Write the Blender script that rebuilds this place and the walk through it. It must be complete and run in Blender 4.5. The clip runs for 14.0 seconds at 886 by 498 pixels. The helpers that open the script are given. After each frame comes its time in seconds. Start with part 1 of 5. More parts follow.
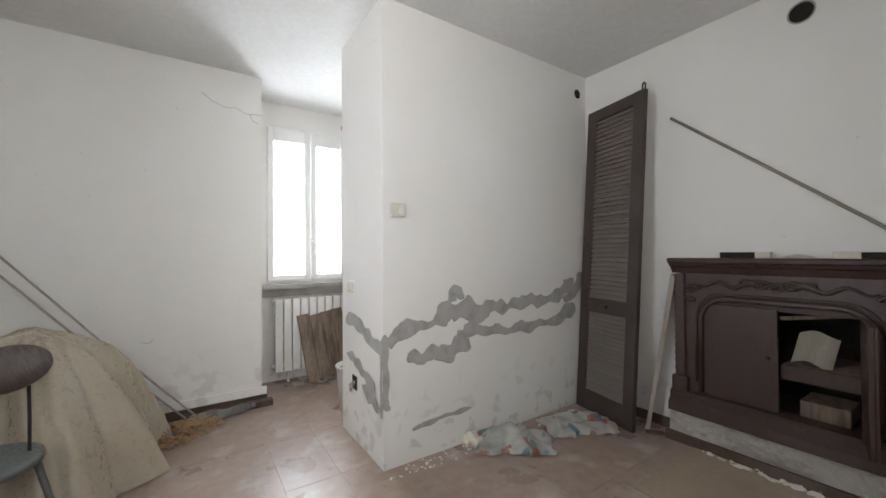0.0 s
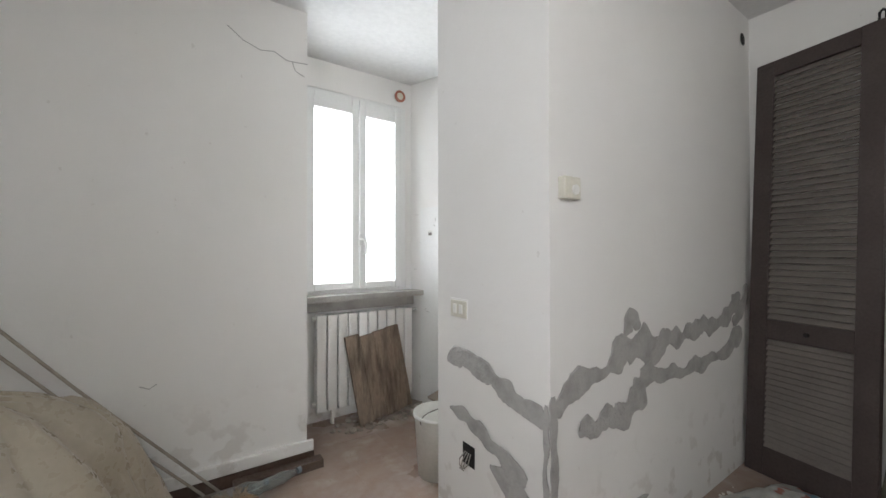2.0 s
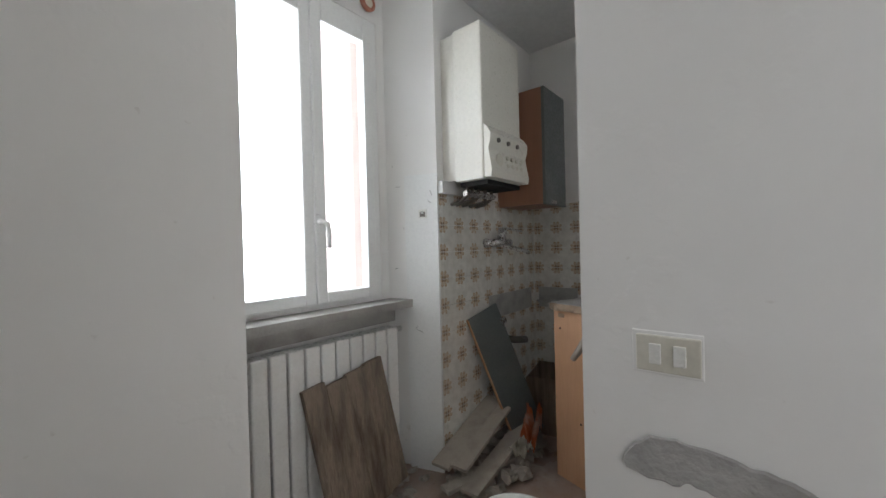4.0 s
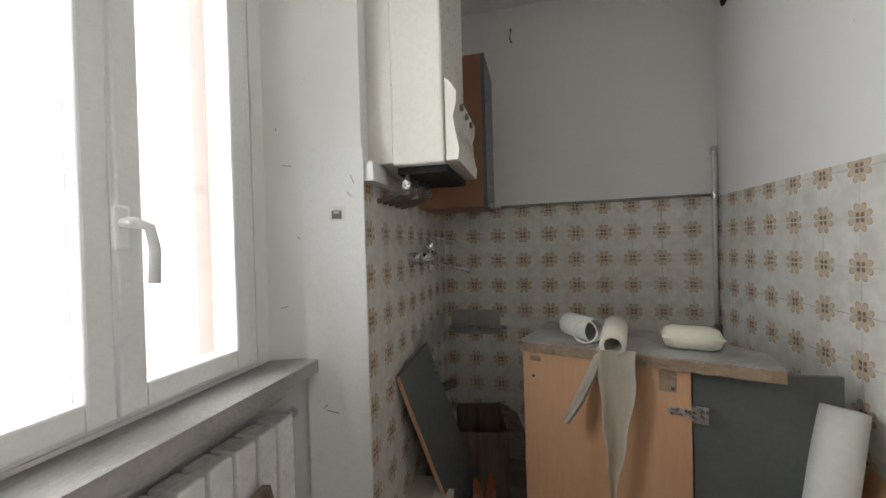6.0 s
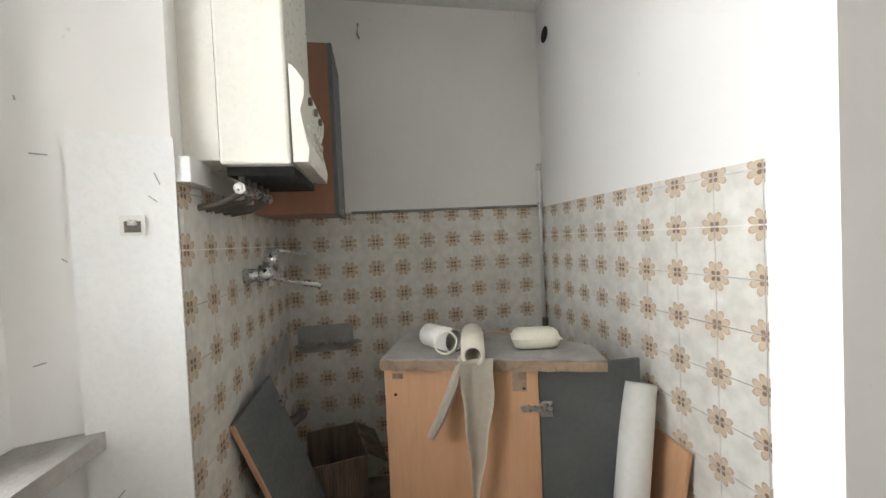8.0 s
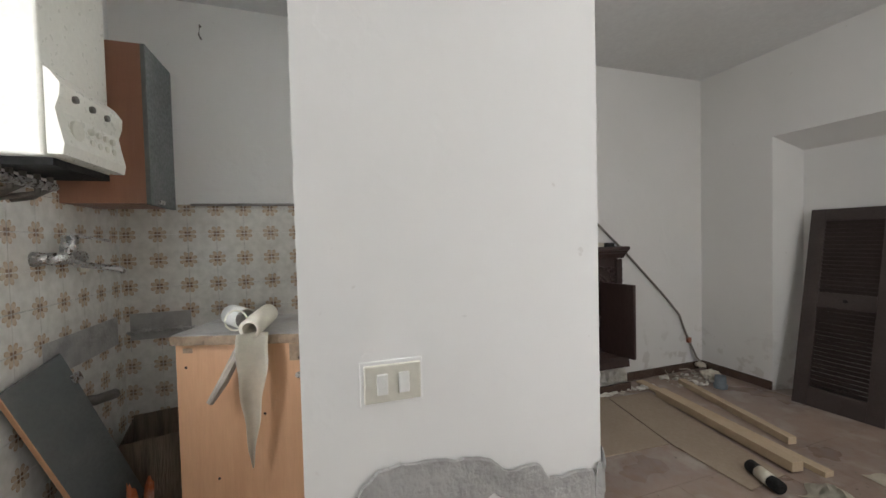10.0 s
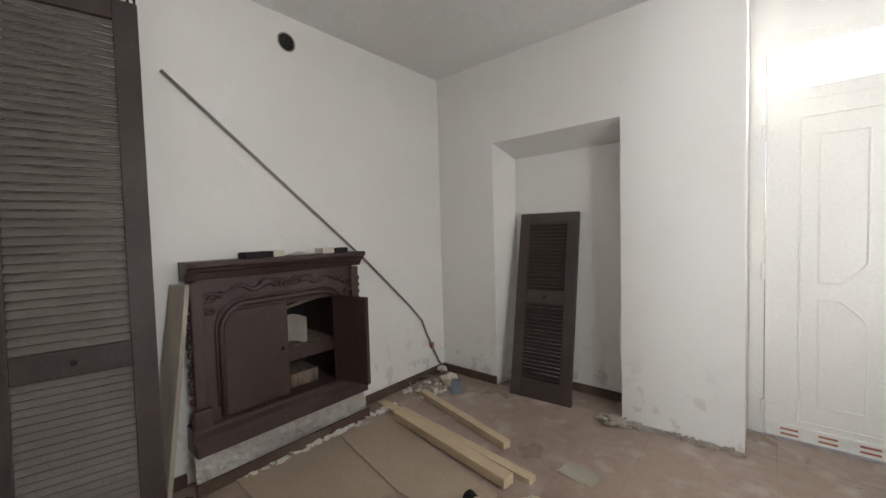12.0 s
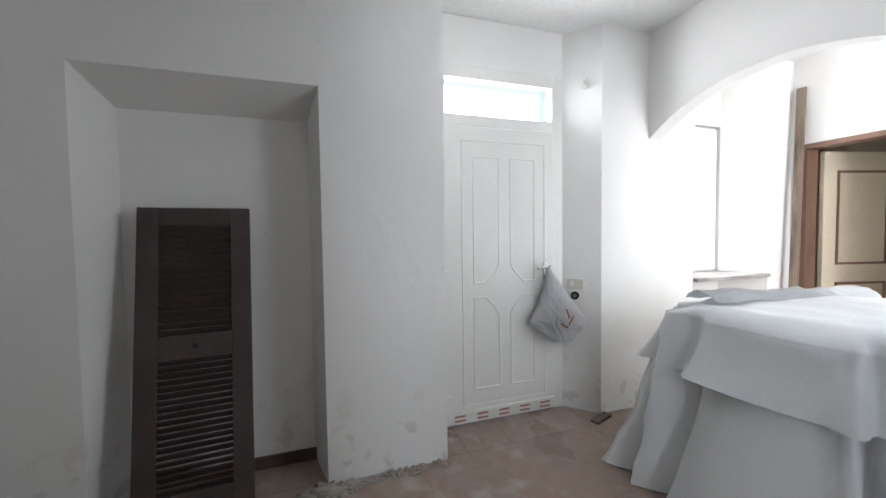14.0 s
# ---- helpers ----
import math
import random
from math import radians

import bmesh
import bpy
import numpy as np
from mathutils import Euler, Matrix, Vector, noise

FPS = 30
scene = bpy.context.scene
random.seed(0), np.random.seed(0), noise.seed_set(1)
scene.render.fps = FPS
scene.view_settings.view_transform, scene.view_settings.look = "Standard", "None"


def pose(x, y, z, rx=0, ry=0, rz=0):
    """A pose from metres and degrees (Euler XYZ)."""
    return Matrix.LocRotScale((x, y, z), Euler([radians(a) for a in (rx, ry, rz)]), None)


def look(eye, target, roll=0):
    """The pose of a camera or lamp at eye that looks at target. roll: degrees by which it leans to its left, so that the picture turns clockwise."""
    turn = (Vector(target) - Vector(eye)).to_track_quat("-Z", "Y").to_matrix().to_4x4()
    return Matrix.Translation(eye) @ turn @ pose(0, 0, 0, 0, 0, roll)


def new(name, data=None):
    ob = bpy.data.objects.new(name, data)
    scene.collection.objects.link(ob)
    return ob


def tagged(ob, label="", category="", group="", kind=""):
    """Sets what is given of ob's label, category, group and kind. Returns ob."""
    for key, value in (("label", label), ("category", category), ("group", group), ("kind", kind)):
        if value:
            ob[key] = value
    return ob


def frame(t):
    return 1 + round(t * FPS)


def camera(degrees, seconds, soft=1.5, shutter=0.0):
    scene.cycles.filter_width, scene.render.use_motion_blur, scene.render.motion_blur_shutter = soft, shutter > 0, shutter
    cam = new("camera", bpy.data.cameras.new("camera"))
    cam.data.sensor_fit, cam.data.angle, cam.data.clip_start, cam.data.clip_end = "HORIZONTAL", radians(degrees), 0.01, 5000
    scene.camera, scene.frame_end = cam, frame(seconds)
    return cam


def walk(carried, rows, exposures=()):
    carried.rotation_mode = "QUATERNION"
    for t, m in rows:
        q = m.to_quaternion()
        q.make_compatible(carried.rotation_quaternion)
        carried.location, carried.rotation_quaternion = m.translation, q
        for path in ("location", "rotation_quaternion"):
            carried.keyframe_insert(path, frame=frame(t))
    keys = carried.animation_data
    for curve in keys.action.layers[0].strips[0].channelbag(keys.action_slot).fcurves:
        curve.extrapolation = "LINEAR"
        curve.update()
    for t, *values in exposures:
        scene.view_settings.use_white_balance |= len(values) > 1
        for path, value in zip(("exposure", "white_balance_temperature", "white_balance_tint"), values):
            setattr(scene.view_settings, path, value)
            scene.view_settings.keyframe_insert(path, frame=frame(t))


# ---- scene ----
cam = camera(99.1, 14.0)
PATH = [
    (0, (-0.062, 0.001, 1.247), (1.055, 1.66, 1.27), -0.4),
    (0.5, (-0.084, 0.234, 1.264), (1.033, 1.892, 1.287), -0.3),
    (1, (-0.1, 0.482, 1.264), (1.025, 2.136, 1.286), -0.4),
    (1.5, (-0.128, 0.779, 1.271), (1.001, 2.43, 1.289), -0.4),
    (2, (-0.174, 1.137, 1.276), (0.96, 2.785, 1.294), -0.1),
    (2.2, (-0.182, 1.275, 1.264), (0.953, 2.922, 1.285), -0.1),
    (4.3, (0.037, 2.517, 1.249), (1.659, 3.686, 1.236), -1.4),
    (4.5, (0.08, 2.605, 1.246), (1.754, 3.699, 1.239), -1.3),
    (5, (0.2, 2.804, 1.258), (1.998, 3.679, 1.252), -1.6),
    (5.5, (0.324, 3.005, 1.281), (2.209, 3.673, 1.271), -1.7),
    (6, (0.396, 3.168, 1.321), (2.34, 3.638, 1.303), -1.6),
    (6.5, (0.481, 3.305, 1.354), (2.475, 3.464, 1.328), -2.0),
    (7, (0.584, 3.341, 1.367), (2.578, 3.188, 1.334), -2.5),
    (7.2, (0.634, 3.34, 1.371), (2.616, 3.076, 1.336), -2.7),
    (9.5, (0.124, 2.786, 1.328), (2.077, 2.362, 1.268), -2.3),
    (10, (0.107, 2.651, 1.308), (2.004, 2.022, 1.253), -1.4),
    (10.5, (0.098, 2.433, 1.325), (1.884, 1.537, 1.245), -1.9),
    (11, (0.142, 2.203, 1.323), (1.788, 1.069, 1.236), -1.8),
    (11.5, (0.205, 2.012, 1.315), (1.711, 0.699, 1.231), -1.6),
    (12, (0.41, 1.872, 1.321), (1.712, 0.356, 1.236), -1.6),
    (12.5, (0.58, 1.69, 1.31), (1.666, 0.012, 1.227), -1.6),
    (13, (0.844, 1.504, 1.308), (1.43, -0.406, 1.225), -1.1),
    (13.5, (1.042, 1.314, 1.332), (1.011, -0.683, 1.227), -0.8),
    (14, (1.191, 1.177, 1.313), (0.557, -0.718, 1.231), -0.8),
]
EXPOSURES = [(0.0, 1.22, 6250, 10), (0.6, 1.15, 6250, 10), (2.2, 0.92, 6250, 10), (4.3, 0.33, 6200, 10), (5.5, 0.32, 6450, 10), (7.2, 0.85, 6700, 10), (9.5, 1.1, 6450, 10), (11.0, 1.1, 6300, 10), (12.0, 1.45, 6450, 10), (13.0, 1.4, 6300, 10), (14.0, 0.93, 5900, 10)]
walk(cam, [(t, look(eye, target, roll)) for t, eye, target, roll in PATH], EXPOSURES)

# ---- world and lights ----
world = bpy.data.worlds.new("world")
scene.world = world
world.use_nodes = True
wn = world.node_tree
sky = wn.nodes.new("ShaderNodeTexSky")
sky.sky_type = "NISHITA"
sky.sun_disc = False
sky.sun_elevation, sky.sun_rotation = radians(50), radians(200)
wn.links.new(sky.outputs[0], wn.nodes["Background"].inputs[0])
wn.nodes["Background"].inputs[1].default_value = 0.12


def daylight(name, x, y, z, rx, rz, w, h, power, colour=(1.0, 0.98, 0.95)):
    """An area lamp of sky light, in a window's opening or as added fill."""
    lamp = bpy.data.lights.new(name, "AREA")
    lamp.shape, lamp.size, lamp.size_y, lamp.energy, lamp.color = "RECTANGLE", w, h, power, colour
    ob = new(name, lamp)
    ob.matrix_world = pose(x, y, z, rx, 0, rz)
    return ob


daylight("window_daylight", 1.02, 4.76, 1.72, -90, 0, 1.7, 2.3, 92, (0.93, 0.97, 1.0))
daylight("transom_daylight", -0.04, -1.36, 2.22, 90, 0, 0.8, 0.26, 11)
daylight("hall_window_daylight", -2.08, -1.52, 1.55, 90, 0, 0.9, 1.5, 34)
# unseen lamp added in the far room to lift the light through the arch
daylight("hall_far_fill_lamp", -1.95, 2.42, 1.55, -90, 0, 1.0, 1.5, 40)
# added fill with no known window behind it, brightens the fireplace side
daylight("rear_fill_lamp", -1.20, 1.10, 1.60, 90, -108, 0.9, 1.3, 13, (0.96, 0.98, 1.0))

# ---- materials ----
def nodes_of(name, rough=0.6, metal=0.0):
    m = bpy.data.materials.new(name)
    m.use_nodes = True
    b = m.node_tree.nodes["Principled BSDF"]
    b.inputs["Roughness"].default_value, b.inputs["Metallic"].default_value = rough, metal
    return m, m.node_tree, b


def node(nt, kind, **values):
    n = nt.nodes.new(kind)
    for key, v in values.items():
        n.inputs[key].default_value = v
    return n


def noise_fac(nt, src, scale, detail=4.0, low=0.35, high=0.65):
    n = node(nt, "ShaderNodeTexNoise", Scale=scale, Detail=detail)
    nt.links.new(src, n.inputs["Vector"])
    r = node(nt, "ShaderNodeMapRange")
    r.inputs["From Min"].default_value, r.inputs["From Max"].default_value = low, high
    nt.links.new(n.outputs["Fac"], r.inputs["Value"])
    return r.outputs["Result"]


def mixed(nt, fac, a, b):
    n = nt.nodes.new("ShaderNodeMix")
    n.data_type = "RGBA"
    for sock, v in ((n.inputs[0], fac), (n.inputs[6], a), (n.inputs[7], b)):
        if isinstance(v, bpy.types.NodeSocket):
            nt.links.new(v, sock)
        elif isinstance(v, tuple):
            sock.default_value = (*v, 1)
        else:
            sock.default_value = v
    return n.outputs[2]


def math_node(nt, op, a, b=None):
    n = nt.nodes.new("ShaderNodeMath")
    n.operation = op
    for sock, v in zip(n.inputs, (a, b)):
        if v is None:
            continue
        if isinstance(v, bpy.types.NodeSocket):
            nt.links.new(v, sock)
        else:
            sock.default_value = v
    return n.outputs[0]


def position(nt, stretch=None, own=False):
    if own:
        src = nt.nodes.new("ShaderNodeTexCoord").outputs["Object"]
    else:
        src = nt.nodes.new("ShaderNodeNewGeometry").outputs["Position"]
    if stretch:
        mp = nt.nodes.new("ShaderNodeMapping")
        mp.inputs["Scale"].default_value = stretch
        nt.links.new(src, mp.inputs["Vector"])
        src = mp.outputs[0]
    return src


def bumped(nt, b, height, strength, dist=0.01):
    n = node(nt, "ShaderNodeBump", Strength=strength, Distance=dist)
    nt.links.new(height, n.inputs["Height"])
    nt.links.new(n.outputs[0], b.inputs["Normal"])


def surface(name, base, dirt, big=2.0, fine=40.0, rough=0.6, metal=0.0, bump=0.2, stretch=None, own=False, amount=0.5, grain=None):
    """Base colour with broad stains of dirt, a fine grain and relief."""
    m, nt, b = nodes_of(name, rough, metal)
    src = position(nt, stretch, own)
    broad = noise_fac(nt, src, big, 6.0, 0.45, 0.75)
    small = noise_fac(nt, src, fine, 3.0, 0.3, 0.7)
    c = mixed(nt, math_node(nt, "MULTIPLY", broad, amount), base, dirt)
    g = grain or tuple(v * 0.8 for v in base)
    c = mixed(nt, math_node(nt, "MULTIPLY", small, 0.35), c, g)
    nt.links.new(c, b.inputs["Base Color"])
    r = node(nt, "ShaderNodeMapRange")
    r.inputs["To Min"].default_value, r.inputs["To Max"].default_value = max(rough - 0.12, 0.02), min(rough + 0.15, 1)
    nt.links.new(small, r.inputs["Value"])
    nt.links.new(r.outputs[0], b.inputs["Roughness"])
    if bump:
        bumped(nt, b, small, bump, 0.004)
    return m


def plaster(name, base, dirt):
    """Hand-trowelled wall paint, scuffed and grimy along the floor edge."""
    m, nt, b = nodes_of(name, 0.85)
    src = position(nt)
    sx = nt.nodes.new("ShaderNodeSeparateXYZ")
    nt.links.new(src, sx.inputs[0])
    broad = noise_fac(nt, src, 1.3, 5.0, 0.4, 0.8)
    c = mixed(nt, math_node(nt, "MULTIPLY", broad, 0.35), base, dirt)
    # flaking and scuffs, only on the lowest half metre where damp has risen
    flake = noise_fac(nt, src, 9.0, 8.0, 0.56, 0.62)
    low = node(nt, "ShaderNodeMapRange")
    low.inputs["From Min"].default_value, low.inputs["From Max"].default_value = 0.55, 0.05
    nt.links.new(sx.outputs[2], low.inputs["Value"])
    c = mixed(nt, math_node(nt, "MULTIPLY", math_node(nt, "MULTIPLY", flake, low.outputs[0]), 0.55), c, (0.5, 0.46, 0.41))
    specks = noise_fac(nt, src, 26.0, 2.0, 0.74, 0.78)
    c = mixed(nt, math_node(nt, "MULTIPLY", specks, 0.25), c, (0.45, 0.4, 0.35))
    nt.links.new(c, b.inputs["Base Color"])
    h = math_node(nt, "ADD", noise_fac(nt, src, 6.0, 8.0, 0.2, 0.8), math_node(nt, "MULTIPLY", flake, 0.25))
    bumped(nt, b, h, 0.22, 0.008)
    return m


M_WALL = plaster("white_plaster", (0.80, 0.785, 0.76), (0.72, 0.70, 0.64))
M_CEIL = surface("ceiling_paint", (0.76, 0.755, 0.74), (0.68, 0.66, 0.62), 1.0, 30, 0.9, 0, 0.03)
M_CEMENT = surface("bare_cement", (0.42, 0.405, 0.385), (0.21, 0.20, 0.188), 11, 60, 0.95, 0, 0.7, None, False, 0.7)
M_WOOD_DARK = surface("dark_stained_wood", (0.052, 0.030, 0.026), (0.11, 0.08, 0.066), 3, 60, 0.42, 0, 0.15, (1, 1, 0.25))
M_SHUT = surface("brown_shutter_paint", (0.056, 0.040, 0.036), (0.10, 0.08, 0.07), 4, 80, 0.5, 0, 0.15)
# paler than the frame: dust, plus light on the tilted slats put into the colour
M_SLAT = surface("dusty_lit_slat_paint", (0.165, 0.142, 0.124), (0.24, 0.212, 0.185), 5, 80, 0.6, 0, 0.15)
M_PVC = surface("white_window_plastic", (0.82, 0.82, 0.80), (0.72, 0.71, 0.67), 3, 60, 0.35, 0, 0.03, None, False, 0.3)
M_DOOR = surface("ivory_door_plastic", (0.80, 0.79, 0.75), (0.74, 0.72, 0.67), 2, 60, 0.4, 0, 0.03, None, False, 0.3)
M_ENAMEL = surface("white_enamel", (0.78, 0.77, 0.74), (0.55, 0.5, 0.44), 5, 50, 0.3, 0, 0.04, None, False, 0.35)
M_BOILER = surface("cream_boiler_enamel", (0.76, 0.735, 0.66), (0.62, 0.57, 0.47), 4, 40, 0.35, 0, 0.02, None, False, 0.3)
M_CHROME = surface("dull_chrome", (0.62, 0.61, 0.6), (0.4, 0.38, 0.36), 20, 90, 0.28, 1.0, 0.05)
M_STEEL = surface("dirty_steel", (0.22, 0.2, 0.18), (0.12, 0.09, 0.07), 14, 90, 0.5, 0.8, 0.2)
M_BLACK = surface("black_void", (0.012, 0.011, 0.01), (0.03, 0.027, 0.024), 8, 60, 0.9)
M_SILL = surface("dusty_stone_sill", (0.40, 0.38, 0.355), (0.16, 0.14, 0.125), 6, 70, 0.75, 0, 0.4, None, False, 0.8)
M_LAM = surface("beech_laminate", (0.62, 0.36, 0.205), (0.50, 0.27, 0.145), 3, 26, 0.45, 0, 0.05, (6, 6, 0.5), False, 0.6)
M_LAMD = surface("cherry_laminate", (0.34, 0.165, 0.10), (0.24, 0.11, 0.065), 3, 26, 0.4, 0, 0.05, (6, 6, 0.5), False, 0.6)
M_GREY = surface("anthracite_laminate", (0.12, 0.13, 0.128), (0.21, 0.205, 0.19), 5, 60, 0.45, 0, 0.05, None, False, 0.5)
M_CHIP = surface("broken_chipboard", (0.34, 0.25, 0.17), (0.15, 0.09, 0.06), 14, 60, 0.9, 0, 0.9, None, False, 0.9)
M_BOARD = surface("weathered_board", (0.28, 0.215, 0.16), (0.085, 0.06, 0.042), 2.6, 18, 0.85, 0, 0.8, (9, 9, 0.8), False, 1.0, (0.10, 0.072, 0.05))
M_PINE = surface("rough_pine", (0.60, 0.47, 0.32), (0.46, 0.34, 0.22), 3, 40, 0.75, 0, 0.3, (2, 2, 2), False, 0.7)
M_PLANKG = surface("dusty_grey_plank", (0.42, 0.37, 0.31), (0.27, 0.23, 0.19), 4, 44, 0.85, 0, 0.3, (4, 4, 0.6), False, 0.7)
M_CARD = surface("dusty_fibreboard", (0.40, 0.315, 0.235), (0.30, 0.235, 0.175), 3, 50, 0.85, 0, 0.15)
M_SHEET = surface("dusty_plastic_sheet", (0.42, 0.365, 0.28), (0.52, 0.47, 0.385), 4, 30, 0.32, 0, 0.15, None, False, 0.7)
M_CLOTH = surface("white_dust_cloth", (0.76, 0.77, 0.78), (0.66, 0.66, 0.66), 3, 160, 0.9, 0, 0.12)
M_BAG = surface("thin_white_bag_plastic", (0.80, 0.80, 0.80), (0.70, 0.70, 0.71), 9, 60, 0.42, 0, 0.25)
M_CASING = surface("brown_casing_wood", (0.20, 0.115, 0.075), (0.13, 0.075, 0.05), 3, 50, 0.5, 0, 0.1, (4, 4, 0.5))
M_PAPER = surface("torn_paper", (0.72, 0.67, 0.56), (0.55, 0.48, 0.37), 8, 60, 0.9, 0, 0.2)
M_WHITE = surface("white_plastic_tube", (0.74, 0.73, 0.68), (0.6, 0.57, 0.5), 5, 50, 0.4, 0, 0.03)
M_CASE = surface("cream_plastic_casing", (0.74, 0.71, 0.58), (0.6, 0.56, 0.44), 6, 50, 0.38, 0, 0.03)
M_SWITCH = surface("aged_switch_plastic", (0.66, 0.63, 0.54), (0.52, 0.48, 0.4), 30, 90, 0.45, 0, 0.03)
M_ROCKER = surface("white_rocker_plastic", (0.8, 0.79, 0.75), (0.7, 0.68, 0.62), 30, 90, 0.35)
M_BASE = surface("dark_baseboard", (0.085, 0.05, 0.035), (0.2, 0.165, 0.135), 6, 60, 0.6, 0, 0.2)
M_CABLE = surface("grey_conduit", (0.27, 0.245, 0.215), (0.2, 0.18, 0.16), 8, 70, 0.6)
M_HEARTH = surface("crumbled_hearth_plaster", (0.80, 0.77, 0.71), (0.50, 0.42, 0.33), 5, 40, 0.9, 0, 0.9, None, False, 0.55)
M_RUBBLE = surface("rubble", (0.38, 0.34, 0.29), (0.2, 0.16, 0.13), 9, 60, 0.95, 0, 0.8, None, False, 0.8)
M_CHIPS = surface("wood_shavings", (0.40, 0.25, 0.13), (0.24, 0.14, 0.075), 30, 90, 0.85)
M_PINK = surface("pink_outside_render", (0.62, 0.53, 0.49), (0.54, 0.45, 0.41), 3, 40, 0.9, 0, 0.2)
M_BLUEBAG = surface("grey_cup_plastic", (0.17, 0.20, 0.23), (0.3, 0.3, 0.3), 12, 60, 0.5)
M_ORANGE = surface("orange_printed_plastic", (0.62, 0.17, 0.06), (0.7, 0.6, 0.5), 12, 60, 0.5, 0, 0.2, None, False, 0.9)
M_RED = surface("red_copper_trim", (0.42, 0.15, 0.09), (0.5, 0.36, 0.28), 30, 80, 0.4, 0.3)
M_HALL = surface("beige_hall_paint", (0.68, 0.59, 0.45), (0.58, 0.49, 0.36), 2, 50, 0.7)
M_CLEAR, nt_, b_ = nodes_of("clear_bottle_plastic", 0.12)
b_.inputs["Base Color"].default_value = (0.86, 0.9, 0.88, 1)
b_.inputs["Transmission Weight"].default_value = 0.85
b_.inputs["IOR"].default_value = 1.25
M_GLASS, nt_, b_ = nodes_of("window_glass", 0.02)
b_.inputs["Transmission Weight"].default_value = 1.0
b_.inputs["IOR"].default_value = 1.45


def bag_material():
    """Plastic cement sack: white film with green-blue and red print, crumpled and dusty."""
    m, nt, b = nodes_of("printed_sack", 0.5)
    src = position(nt)
    c = mixed(nt, noise_fac(nt, src, 5, 2, 0.58, 0.61), (0.66, 0.66, 0.62), (0.22, 0.34, 0.42))
    c = mixed(nt, noise_fac(nt, position(nt, (1.7, 1.3, 1)), 6, 2, 0.60, 0.63), c, (0.45, 0.16, 0.12))
    c = mixed(nt, math_node(nt, "MULTIPLY", noise_fac(nt, src, 11, 6, 0.35, 0.7), 0.6), c, (0.46, 0.42, 0.37))
    nt.links.new(c, b.inputs["Base Color"])
    bumped(nt, b, noise_fac(nt, src, 25, 4, 0.2, 0.8), 0.5, 0.01)
    return m


M_SACK = bag_material()


def floor_material():
    """Worn red-grey stone tiles under a film of building dust."""
    m, nt, b = nodes_of("floor_stone", 0.4)
    src = position(nt)
    rnd = nt.nodes.new("ShaderNodeObjectInfo").outputs["Random"]
    c = mixed(nt, rnd, (0.28, 0.23, 0.215), (0.33, 0.275, 0.255))
    c = mixed(nt, noise_fac(nt, src, 14, 6, 0.4, 0.7), c, (0.235, 0.155, 0.13))
    dust = noise_fac(nt, src, 1.6, 7, 0.15, 0.55)
    c = mixed(nt, math_node(nt, "MULTIPLY", dust, 0.62), c, (0.37, 0.27, 0.20))
    c = mixed(nt, math_node(nt, "MULTIPLY", noise_fac(nt, src, 5, 8, 0.55, 0.7), 0.55), c, (0.52, 0.48, 0.45))
    c = mixed(nt, math_node(nt, "MULTIPLY", noise_fac(nt, src, 38, 3, 0.68, 0.74), 0.5), c, (0.09, 0.06, 0.05))
    nt.links.new(c, b.inputs["Base Color"])
    r = node(nt, "ShaderNodeMapRange")
    r.inputs["To Min"].default_value, r.inputs["To Max"].default_value = 0.17, 0.34
    nt.links.new(dust, r.inputs["Value"])
    nt.links.new(r.outputs[0], b.inputs["Roughness"])
    bumped(nt, b, noise_fac(nt, src, 45, 4, 0.3, 0.7), 0.07, 0.004)
    return m


M_FLOOR = floor_material()
M_JOINT = surface("floor_joint", (0.19, 0.145, 0.12), (0.27, 0.23, 0.19), 4, 60, 0.9)
PITCH = 0.1515


